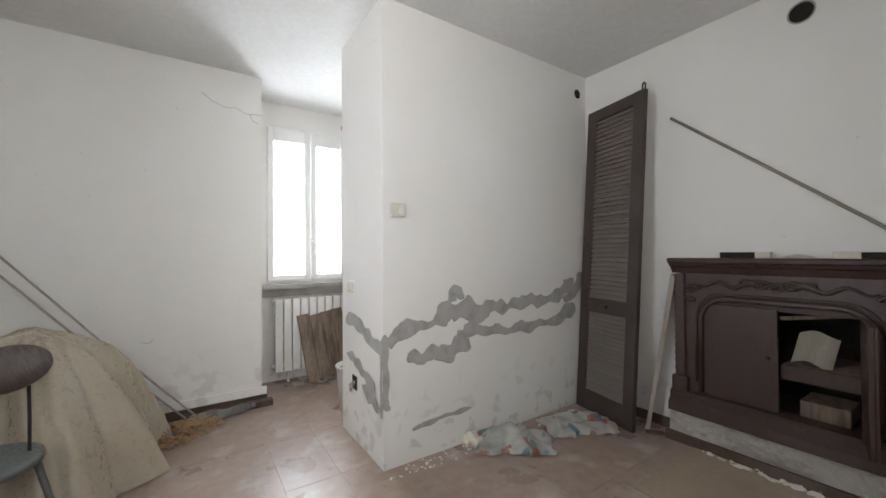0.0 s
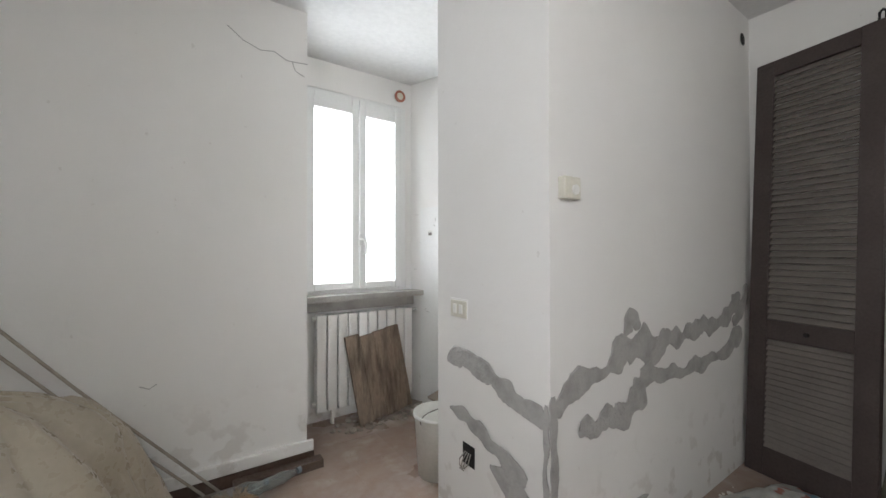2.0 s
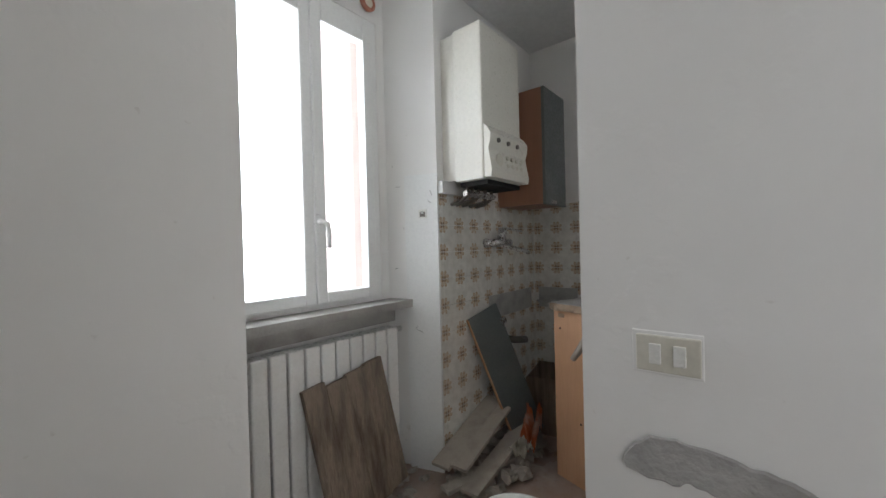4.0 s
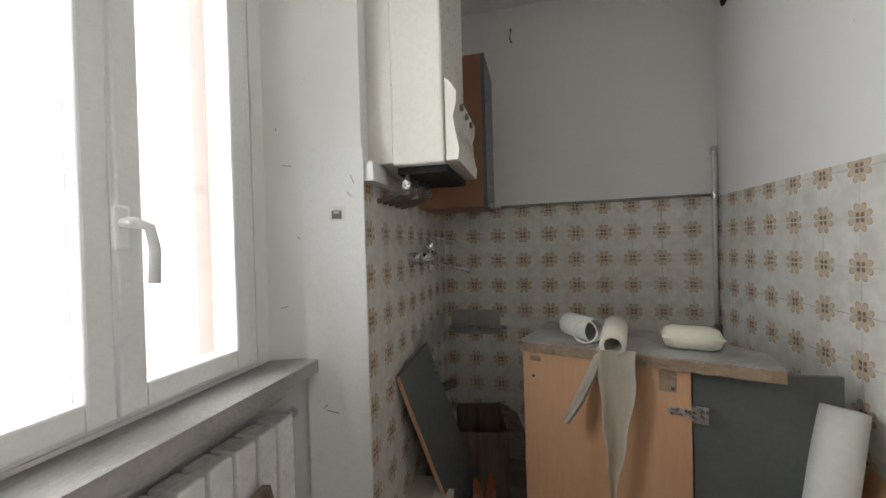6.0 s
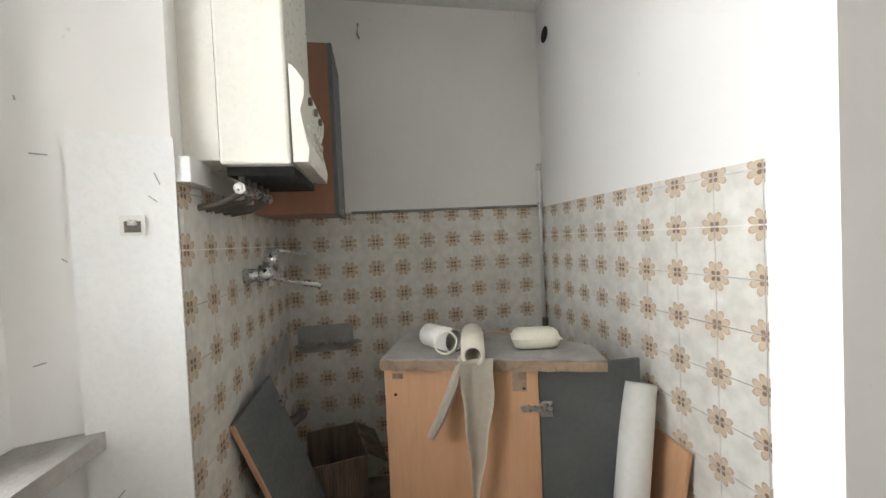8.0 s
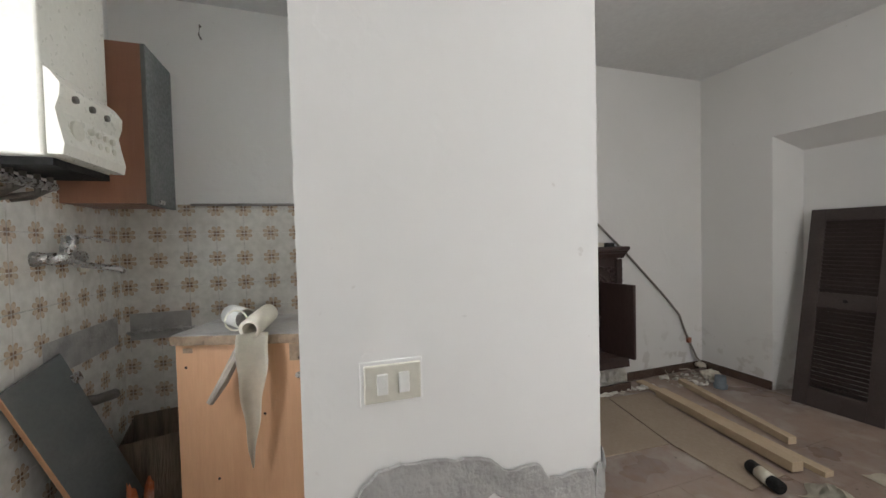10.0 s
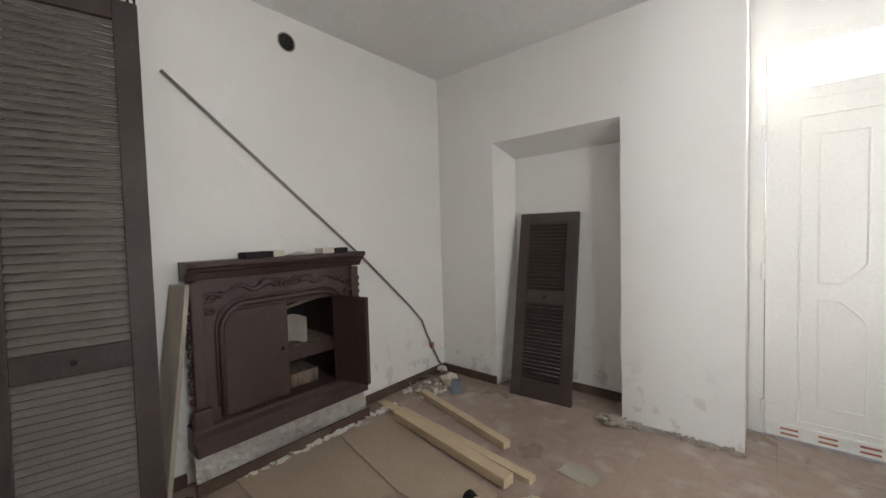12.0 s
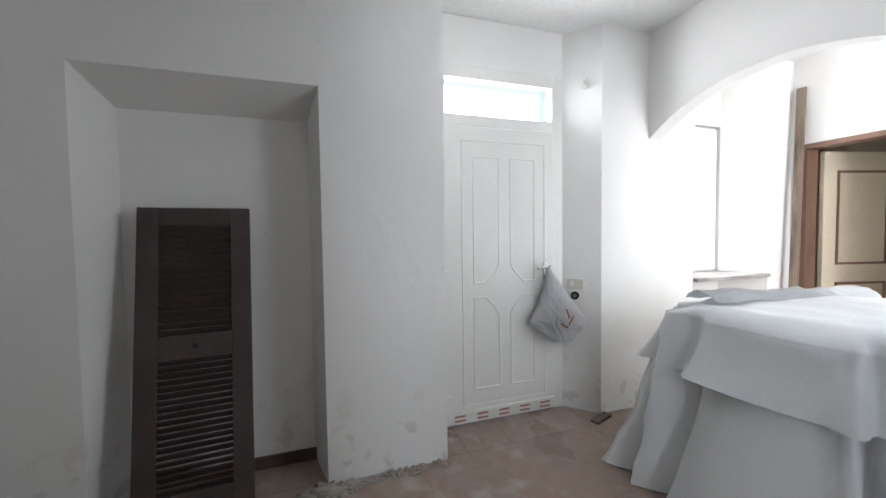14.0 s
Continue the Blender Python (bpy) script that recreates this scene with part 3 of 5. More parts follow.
def heap(cx, cy, rx, ry, top, seed):
    """Stiff plastic sheeting thrown over a pile: a broad crown and long slanting creases down to the floor."""
    bm = bmesh.new()
    n, rows = 150, 46
    rng = random.Random(int(seed))
    ridges = [(2 * math.pi * (r + 0.5 * rng.random()) / 10, rng.uniform(0.16, 0.42), rng.uniform(-0.5, 0.6), rng.uniform(0.14, 0.34)) for r in range(10)]

    def fn(k, a):
        ca, sa = math.cos(a), math.sin(a)
        q = (abs(ca) ** 3 + abs(sa) ** 3) ** (-1 / 3)
        swirl = a + 0.7 * k
        lobe = 0.10 * noise.noise(Vector((math.cos(swirl) * 1.3 + seed, math.sin(swirl) * 1.3, k * 0.8)))
        crease = 0.0
        for at, wide, slant, tall in ridges:
            gap = abs((a - at - slant * k + math.pi) % (2 * math.pi) - math.pi)
            crease = max(crease, tall * k ** 1.2 * max(0.0, 1 - gap / wide))
        small, _ = noise.voronoi(Vector((math.cos(a) * 3.5, math.sin(a) * 3.5 + seed, k * 3.5)))
        fine = 0.022 * max(0.0, 1 - (small[1] - small[0]) * 3.0)
        rad = k ** 0.75 * q * (0.86 + 0.16 * k) + (lobe + crease - 0.08 + fine) * min(1, 2.2 * k)
        x, y = cx + rx * rad * ca, cy + ry * rad * sa
        z = (top - 0.16 * k * (0.5 + 0.5 * ca)) * (1 - k ** 2.6) - 0.10 * k * (1 - k) + 0.05 * (1 - k) * noise.noise(Vector((x * 4, y * 4, seed))) + 0.35 * (crease + fine) * (1 - k)
        return (max(-1.135, x), min(3.478, y), max(0.006, z))
    steps = [2 * math.pi * j / n for j in range(n)]
    grid = [[bm.verts.new(fn(i / rows, a)) for a in steps] for i in range(1, rows + 1)]
    crown = bm.verts.new((cx, cy, top))
    for j in range(n):
        bm.faces.new((crown, grid[0][j], grid[0][(j + 1) % n]))
        for i in range(rows - 1):
            bm.faces.new((grid[i][j], grid[i + 1][j], grid[i + 1][(j + 1) % n], grid[i][(j + 1) % n]))
    bmesh.ops.recalc_face_normals(bm, faces=bm.faces)
    return bm


pile = thing("covered_furniture", pose(0, 0, 0), "furniture under a dusty beige plastic sheet beside the wall", "covered furniture")
part("sheet", heap(-0.74, 2.93, 0.47, 0.52, 0.86, 5.0), M_SHEET, pile, "", True)
part("back_fold", heap(-0.55, 3.16, 0.34, 0.31, 0.72, 11.0), M_SHEET, pile, "second fold of the plastic sheet", True)

# chair beside the sheet
chair = thing("chair", pose(-0.74, 2.16, 0, 0, 0, 72), "chair with oval brown backrest, thin metal rods and grey seat", "chair")
part("backrest", lathe(bmesh.new(), [(0.001, 0.008), (0.2, 0.01), (0.212, 0.004), (0.212, -0.004), (0.2, -0.01), (0.001, -0.008)], 36, pose(0, -0.12, 0.82, 62, 0, 0) @ Matrix.Diagonal((1, 0.42, 1, 1))), M_WOOD_DARK, chair, "glossy brown oval backrest", True)
for x in (-0.08, 0.08):
    part("rod", sweep(bmesh.new(), [(x, -0.13, 0.44), (x, -0.13, 0.6), (x, -0.125, 0.80)], 0.006), M_BLACK, chair)
part("seat", lathe(bmesh.new(), [(0.001, 0.02), (0.17, 0.022), (0.205, 0.012), (0.205, -0.008), (0.17, -0.016), (0.001, -0.016)], 36, pose(0, 0, 0.445) @ Matrix.Diagonal((1, 0.95, 1, 1))), M_GREY, chair, "worn grey seat", True)
for x, y in ((-1, -1), (1, -1), (-1, 1), (1, 1)):
    part("leg", cyl(bmesh.new(), (0.12 * x, 0.12 * y, 0.44), (0.19 * x, 0.19 * y, 0.0), 0.014, 0.010), M_GREY, chair)

# slim rods leaning behind the sheet
for k, (a, c) in enumerate((((-1.12, 3.46, 1.36), (0.0, 3.44, 0.01)), ((-1.12, 3.485, 1.23), (-0.08, 3.475, 0.01)))):
    tagged(link("thin_rod", sweep(bmesh.new(), [a, tuple((Vector(a) + Vector(c)) / 2 + Vector((0, 0, -0.02))), c], 0.007), M_PLANKG), "thin brownish rod leaning on the white wall", "rod", "leaning rods")

# ---- louvred shutters ----
def shutter(w, h, slats_low, slats_top, mid, label, m, tilt=-48, low=0.16, slat=0.036, paint=None):
    sh = thing("louvred_shutter", m, label, "shutter")
    st, t = 0.09, 0.036
    part("stile", B(0, st, 0, t, 0, h, bev=0.003), M_SHUT, sh)
    part("stile", B(w - st, w, 0, t, 0, h, bev=0.003), M_SHUT, sh)
    for z0, z1 in ((0, low), (mid - 0.055, mid + 0.055), (h - 0.09, h)):
        part("rail", B(st, w - st, 0.002, t - 0.002, z0, z1, bev=0.003), M_SHUT, sh)
    me = None
    for z0, z1, n in ((low, mid - 0.055, slats_low), (mid + 0.055, h - 0.09, slats_top)):
        for k in range(n):
            z = z0 + (k + 0.5) * (z1 - z0) / n
            if me is None:
                bm = box(bmesh.new(), 0, w - 2 * st, -0.0035, 0.0035, -slat / 2, slat / 2, 0.0)
                me = bpy.data.meshes.new("slat")
                bm.to_mesh(me)
                bm.free()
                me.materials.append(paint or M_SLAT)
            o = new("slat", me)
            o.parent = sh
            o.matrix_basis = pose(st, t / 2, z, tilt + 3 * math.sin(k * 2.1), 0, 0)
    part("bolt", C((w / 2, -0.008, mid), (w / 2, 0.004, mid), 0.012), M_BLACK, sh)
    return sh


def upright(base, along, topmid):
    """Pose with x along the lower edge and z up the leaning face."""
    x = Vector(along).normalized()
    z = (Vector(topmid) - Vector(base)).normalized()
    z = (z - x * z.dot(x)).normalized()
    y = z.cross(x)
    m = Matrix((x, y, z)).transposed().to_4x4()
    m.translation = base
    return m


tall = shutter(0.55, 2.42, 19, 40, 0.83, "tall brown louvred shutter leaning in the wall corner", upright((2.585, 1.985, 0.0), (-0.107, -0.488, 0), (2.735, 1.90, 2.44)), -30)
part("hook", sweep(bmesh.new(), [(0.54, 0.018, 2.40), (0.54, 0.018, 2.46), (0.528, 0.018, 2.475), (0.516, 0.018, 2.46), (0.516, 0.018, 2.43)], 0.006), M_BLACK, tall)
shutter(0.49, 1.49, 20, 18, 0.80, "short brown louvred shutter leaning in the niche", upright((1.995, -0.76, 0.0), (-1, -0.08, 0), (2.035, -1.05, 1.488)), 42, 0.14, 0.034, M_SHUT)

# ---- fireplace surround ----
fire = thing("fireplace_surround", pose(0, 0, 0), "dark carved wooden fireplace surround used as a cupboard", "fireplace")
FX = 2.70
def moulded(profile, y0, y1):
    return prism(bmesh.new(), profile, "y", y0, y1)


part("mantel_shelf", moulded([(2.775, 1.205), (2.625, 1.205), (2.618, 1.195), (2.62, 1.178), (2.635, 1.17), (2.645, 1.155), (2.665, 1.145), (2.68, 1.12), (2.69, 1.105), (2.775, 1.105)], 0.165, 1.275), M_WOOD_DARK, fire)
# frieze with an arched lower edge
ya2, yb2 = 0.34, 1.11
pts = [(0.225, 1.105), (0.225, 0.30), (0.34, 0.30), (0.34, 0.80)]
for k in range(9):
    a = math.pi / 2 * k / 8
    pts.append((0.34 + 0.14 * (1 - math.cos(a)), 0.80 + 0.15 * math.sin(a)))
for k in range(9):
    a = math.pi / 2 * (1 - k / 8)
    pts.append((1.11 - 0.14 * (1 - math.cos(a)), 0.80 + 0.15 * math.sin(a)))
pts += [(1.11, 0.30), (1.225, 0.30), (1.225, 1.105)]
part("front_frame", prism(bmesh.new(), pts, "x", 2.70, 2.775), M_WOOD_DARK, fire)
inner = pts[3:-3]
part("arch_moulding", sweep(bmesh.new(), [(2.70, 0.34, 0.34)] + [(2.70, y, z) for y, z in inner] + [(2.70, 1.11, 0.34)], 0.017), M_WOOD_DARK, fire, "", True)
part("arch_moulding", sweep(bmesh.new(), [(2.698, 0.315, 0.40), (2.698, 0.315, 0.80)] + [(2.698, 0.725 + (y - 0.725) * 1.06, z + 0.028) for y, z in inner] + [(2.698, 1.135, 0.80), (2.698, 1.135, 0.40)], 0.009), M_WOOD_DARK, fire, "", True)
for y in (0.165, 1.165):
    part("pilaster", B(2.672, 2.70, y + 0.03, y + 0.09, 0.42, 1.10, bev=0.008), M_WOOD_DARK, fire)
    part("pilaster_base", B(2.655, 2.70, y + 0.012, y + 0.108, 0.27, 0.42, bev=0.01), M_WOOD_DARK, fire)
    for k in range(12):
        z = 0.46 + 0.05 * k
        part("bead", lathe(bmesh.new(), [(0.001, -0.02), (0.012, -0.013), (0.014, 0), (0.012, 0.013), (0.001, 0.02)], 8, pose(2.71, y + (0.094 if y > 0.5 else 0.012), z)), M_WOOD_DARK, fire, "", True)


def scroll(cy, cz, size, flip, turns=1.6):
    p = []
    for k in range(30):
        a = k / 29 * turns * 2 * math.pi
        r = size * (1 - k / 34)
        p.append((2.69 - 0.004 * math.sin(k * 0.4), cy + flip * r * math.cos(a), cz + r * 0.62 * math.sin(a)))
    return sweep(bmesh.new(), p, [0.011 * (1 - 0.6 * k / 29) for k in range(30)], 6)


for cy, cz, s, f in ((0.725, 1.035, 0.045, 1), (0.66, 1.045, 0.05, -1), (0.79, 1.045, 0.05, 1), (0.59, 1.05, 0.038, 1), (0.86, 1.05, 0.038, -1), (0.29, 1.0, 0.05, 1), (1.16, 1.0, 0.05, -1), (0.285, 0.93, 0.032, -1), (1.165, 0.93, 0.032, 1)):
    part("carved_scroll", scroll(cy, cz, s, f), M_WOOD_DARK, fire, "", True)
for f in (1, -1):
    part("carved_garland", sweep(bmesh.new(), [(2.692, 0.725 + f * (0.08 + 0.028 * k), 1.04 + 0.018 * math.sin(k * 1.1)) for k in range(12)], [0.016 * (1 - k / 13) + 0.003 for k in range(12)], 8), M_WOOD_DARK, fire, "", True)
part("base_rail", moulded([(2.775, 0.325), (2.655, 0.325), (2.64, 0.31), (2.64, 0.275), (2.615, 0.25), (2.61, 0.195), (2.775, 0.195)], 0.19, 1.275), M_WOOD_DARK, fire)
cd = part("cupboard_door", B(2.705, 2.728, 0.725, 1.109, 0.327, 0.912, bev=0.003), M_WOOD_DARK, fire, "closed plain brown cupboard door")
part("knob", lathe(bmesh.new(), [(0.001, 0.02), (0.009, 0.018), (0.011, 0.01), (0.005, 0.0)], 12, pose(2.705, 0.765, 0.63, 0, -90, 0)), M_BLACK, cd)
part("top_panel", B(2.73, 2.745, 0.34, 1.11, 0.90, 0.965), M_WOOD_DARK, fire)
ang = upright((2.70, 0.385, 0.325), (-0.245, -0.055, 0), (2.70, 0.385, 0.9))
bm = box(bmesh.new(), 0, 0.29, -0.02, 0, 0.0, 0.585, 0.003)
bmesh.ops.transform(bm, matrix=ang, verts=bm.verts)
od = part("cupboard_door", bm, M_WOOD_DARK, fire, "open cupboard door standing out into the room")
for a in ((0, 0.05, 0, 0.585), (0.24, 0.29, 0, 0.585), (0.05, 0.24, 0, 0.055), (0.05, 0.24, 0.53, 0.585)):
    bm = box(bmesh.new(), a[0], a[1], 0, 0.012, a[2], a[3], 0.003)
    bmesh.ops.transform(bm, matrix=ang, verts=bm.verts)
    part("raised_frame", bm, M_WOOD_DARK, od)
bm = bmesh.new()
for q in ((2.776, 3.199, 0.336, 0.342, 0.301, 0.959), (2.776, 3.199, 1.108, 1.114, 0.301, 0.959), (2.776, 3.199, 0.342, 1.108, 0.951, 0.959), (2.776, 3.199, 0.342, 1.108, 0.301, 0.306)):
    box(bm, *q)
part("cavity_lining", bm, M_WOOD_DARK, fire, "dark cupboard lining")
part("shelf", B(2.76, 3.18, 0.343, 0.72, 0.585, 0.60), M_BOARD, fire)
part("shelf_board", B(2.74, 2.76, 0.343, 0.72, 0.52, 0.60), M_WOOD_DARK, fire)
tagged(link("broken_board", box(bmesh.new(), -0.02, 0.02, -0.17, 0.17, -0.01, 0.01, 0.002, pose(2.80, 0.565, 0.885, -10, 0, 0)), M_BOARD), "weathered board wedged in the cupboard top", "board")
bm = cloth(bmesh.new(), 10, 8, lambda i, j: (2.83 + 0.05 * j + 0.02 * math.sin(i * 6), 0.70 - 0.17 * i - 0.03 * j, 0.602 + 0.17 * j + 0.02 * math.sin(i * 4)))
tagged(link("paper_sheaf", bm, M_PAPER), "crumpled whitish paper sheaf on the cupboard shelf", "paper")
tagged(link("cardboard_box", B(2.82, 3.05, 0.46, 0.66, 0.307, 0.40, bev=0.004), M_BOARD), "brown cardboard box inside the cupboard", "box")
for y, w, h, m_, c_ in ((0.90, 0.17, 0.035, M_BLACK, "black carton with white end on the mantel"), (0.44, 0.11, 0.035, M_PAPER, "small white carton on the mantel"), (0.34, 0.11, 0.032, M_BLACK, "small dark carton on the mantel")):
    tagged(link("carton", box(bmesh.new(), -0.04, 0.04, -w / 2, w / 2, 0, h, 0.002, pose(2.70, y, 1.206, 0, 0, 8)), m_), c_, "carton", "cartons on the mantel")
tagged(link("carton_end", box(bmesh.new(), -0.038, 0.038, -0.035, 0.035, 0, 0.036, 0.002, pose(2.705, 0.78, 1.206, 0, 0, 8)), M_PAPER), "white carton on the wooden mantel", "carton", "cartons on the mantel")
tagged(link("plaster_lump", cloth(bmesh.new(), 8, 12, lambda i, j: (2.66 + 0.08 * i, 0.56 + 0.14 * j, 1.208 + 0.02 * math.sin(i * 3.1) * math.sin(j * 3.1))), M_HEARTH), "lump of plaster on the wooden mantel", "rubble")
# hearth strip under the surround
def hearth(i, j):
    y = 0.20 + 1.08 * i
    r = 0.035 * noise.noise(Vector((y * 8, j * 3, 0))) + 0.015 * noise.noise(Vector((y * 30, j * 9, 2)))
    if j < 0.7:
        return (2.648 + r - 0.012 * (1 - j / 0.7), y, 0.186 * j / 0.7)
    return (2.648 + r + 0.125 * (j - 0.7) / 0.3, y, 0.186 + 0.3 * r * (1 - j))


bm = cloth(bmesh.new(), 70, 18, hearth, 0.01)
setting("hearth_base", bm, M_HEARTH, "crumbling whitewashed plinth under the fireplace", "plinth")


def base(name, *a):
    link(name, B(*a, bev=0.003), M_BASE)["kind"] = "structure"


base("baseboard_hearth", 2.598, 2.622, 0.19, 1.29, 0, 0.062)
base("baseboard", 2.757, 2.775, -0.855, 0.19, 0, 0.07)
base("baseboard_2", 2.174, 2.757, -0.855, -0.838, 0, 0.07)
base("baseboard_3", 2.757, 2.775, 1.29, 2.0, 0, 0.07)
base("baseboard_4", -0.6, 0.49, 3.492, 3.51, 0, 0.07)
base("baseboard_5", 1.19, 2.13, -1.13, -1.115, 0, 0.07)
link("trim_ledge", B(-0.6, 0.485, 3.485, 3.51, 0.075, 0.14, bev=0.004), M_WALL)["kind"] = "structure"
base("trim_strip", 0.05, 0.52, 3.40, 3.47, 0.0, 0.05)

# ---- wall holes, conduit, switches ----
def wall_hole(y, z, r, x=2.775):
    h = thing("pipe_hole", pose(x, y, z), "round black flue hole high in the white wall", "wall hole", "flue holes")
    part("rim", lathe(bmesh.new(), [(r, 0.004), (r * 0.86, 0.006), (r * 0.84, 0.0)], 24, pose(0, 0, 0, 0, -90, 0)), M_RUBBLE, h)
    part("void", lathe(bmesh.new(), [(r * 0.86, 0.003), (0.001, 0.002)], 24, pose(0, 0, 0, 0, -90, 0)), M_BLACK, h)


wall_hole(0.615, 2.578, 0.062)
h3 = thing("pipe_hole", pose(2.62, 2.1945, 2.55), "small dark hole high on the kitchenette partition", "wall hole", "flue holes")
part("void", lathe(bmesh.new(), [(0.045, 0.003), (0.001, 0.004)], 20, pose(0, 0, 0, -90, 0, 0)), M_BLACK, h3)
h2 = thing("pipe_hole", pose(2.66, 2.0, 2.585), "small dark hole in the partition near its corner", "wall hole", "flue holes")
part("void", lathe(bmesh.new(), [(0.038, 0.003), (0.001, 0.004)], 20, pose(0, 0, 0, 90, 0, 0)), M_BLACK, h2)
tagged(link("cable_conduit", sweep(bmesh.new(), [(2.762, 1.303, 2.19), (2.762, 0.70, 1.68), (2.762, 0.12, 1.186), (2.762, -0.05, 1.03), (2.762, -0.40, 0.70), (2.762, -0.55, 0.54), (2.762, -0.60, 0.42), (2.762, -0.667, 0.29), (2.74, -0.74, 0.12), (2.70, -0.80, 0.02)], 0.0095), M_CABLE, smooth=True), "thin grey cable conduit slanting down the white wall", "conduit")
tagged(link("cable_clip", B(2.745, 2.775, -0.685, -0.65, 0.265, 0.315, bev=0.004), M_RED), "small red cable clip on the wall", "clip")

th = thing("thermostat", pose(0.955, 2.0, 1.503), "cream square wall thermostat with round dial on the partition", "thermostat")
part("case", B(-0.046, 0.046, -0.03, 0, -0.04, 0.04, bev=0.005), M_SWITCH, th)
part("dial", C((0.012, -0.036, -0.006), (0.012, -0.028, -0.006), 0.018, n=20), M_ROCKER, th)


def switch(name, m, label, n):
    s = thing(name, m, label, "light switch")
    part("plate", B(-0.058, 0.058, -0.009, 0, -0.038, 0.038, bev=0.003), M_SWITCH, s)
    for k in range(n):
        x = -0.022 + 0.044 * k
        part("rocker", B(x - 0.011, x + 0.011, -0.014, -0.008, -0.021, 0.021, bev=0.002), M_ROCKER, s)
    part("backing", B(-0.066, 0.062, -0.004, 0.0, -0.044, 0.046, bev=0.002), M_WALL, s)
    return s


switch("light_switch", pose(0.865, 2.515, 1.02, 0, 0, -90), "aged cream double light switch on the partition end", 2)
switch("light_switch", pose(-0.60, -1.133, 0.93, 0, 0, 132), "grey light switch on the entrance reveal", 1)
so = thing("socket_box", pose(1.5305, 3.80, 1.436, 0, 0, -71.7), "open electrical box in the white panel", "electrical box")
part("rim", B(-0.024, 0.024, -0.004, 0, -0.024, 0.024), M_WHITE, so)
part("void", B(-0.016, 0.016, -0.006, -0.004, -0.017, 0.010), M_STEEL, so)
part("contact", B(-0.009, 0.009, -0.009, -0.006, 0.0, 0.012), M_CHROME, so)
jb = thing("junction_box", pose(0.865, 2.448, 0.385, 0, 0, -90), "open junction box with loose wires in the partition", "electrical box")
part("void", B(-0.04, 0.04, -0.004, 0, -0.045, 0.045), M_BLACK, jb)
for k in range(4):
    part("wire", sweep(bmesh.new(), [(-0.02 + 0.012 * k, -0.004, 0.01), (-0.03 + 0.02 * k, -0.03, -0.02), (-0.035 + 0.012 * k, -0.025, -0.05), (-0.01 * k, -0.03, -0.06)], 0.003, 5), M_CABLE, jb)

# ---- bare cement repairs ----
LIFT = [0.0]


def patch(points, wall):
    """An irregular trowelled band; points are (along, height, half width)."""
    bm = bmesh.new()
    LIFT[0] += 0.0006
    base_lift = LIFT[0]
    fine = []
    for (u0, z0, w0), (u1, z1, w1) in zip(points, points[1:]):
        n = max(3, int(math.hypot(u1 - u0, z1 - z0) / 0.008))
        fine += [(u0 + (u1 - u0) * k / n, z0 + (z1 - z0) * k / n, w0 + (w1 - w0) * k / n) for k in range(n)]
    fine.append(points[-1])
    rows = []
    for k, (u, z, w) in enumerate(fine):
        a, c = fine[max(k - 4, 0)], fine[min(k + 4, len(fine) - 1)]
        d = Vector((c[0] - a[0], c[1] - a[1])).normalized()
        nrm = Vector((-d.y, d.x))
        taper = min(1, (k + 0.5) / 5, (len(fine) - k - 0.5) / 5) ** 0.5
        up = w * taper * (1 + 1.0 * noise.noise(Vector((u * 13, z * 13, 1.3))) + 0.18 * noise.noise(Vector((u * 50, z * 50, 4))))
        dn = w * taper * (1 + 1.0 * noise.noise(Vector((u * 12, z * 12, 7.7))) + 0.18 * noise.noise(Vector((u * 46, z * 46, 9))))
        pair = []
        for s, lift in ((up, 0.0), (up * 0.9, 0.0035), (-dn * 0.9, 0.0035), (-dn, 0.0)):
            p = Vector((u, z)) + nrm * s
            pair.append(bm.verts.new((p.x, 2.0 - lift - base_lift, p.y) if wall == "front" else (0.865 - lift - base_lift, p.x, p.y)))
        rows.append(pair)
    for a, c in zip(rows, rows[1:]):
        for k in range(3):
            bm.faces.new((a[k], a[k + 1], c[k + 1], c[k]))
    bmesh.ops.recalc_face_normals(bm, faces=bm.faces)
    o = link("cement_patch", bm, M_CEMENT, wall_part)
    return o


patch([(0.87, 0.74, 0.05), (1.03, 0.79, 0.045), (1.16, 0.80, 0.035), (1.34, 0.885, 0.075), (1.5, 0.875, 0.065), (1.70, 0.855, 0.05), (2.0, 0.87, 0.045), (2.30, 0.895, 0.04), (2.48, 0.945, 0.055), (2.58, 1.03, 0.05)], "front")
patch([(1.33, 0.93, 0.03), (1.38, 0.99, 0.035), (1.45, 0.96, 0.03)], "front")
patch([(1.02, 0.64, 0.045), (1.13, 0.605, 0.05), (1.26, 0.60, 0.055), (1.40, 0.65, 0.07), (1.47, 0.71, 0.06)], "front")
patch([(1.44, 0.76, 0.05), (1.60, 0.71, 0.035), (1.84, 0.685, 0.03), (2.05, 0.70, 0.045), (2.2, 0.70, 0.03), (2.42, 0.735, 0.045), (2.60, 0.80, 0.06)], "front")
patch([(1.52, 0.80, 0.04), (1.62, 0.86, 0.05), (1.66, 0.92, 0.03)], "front")
patch([(0.875, 0.78, 0.02), (0.885, 0.6, 0.018), (0.88, 0.42, 0.026), (0.885, 0.34, 0.05)], "front")
patch([(1.05, 0.19, 0.014), (1.3, 0.215, 0.018), (1.5, 0.22, 0.01)], "front")
patch([(2.45, 0.86, 0.03), (2.62, 0.95, 0.05), (2.68, 1.08, 0.03)], "front")
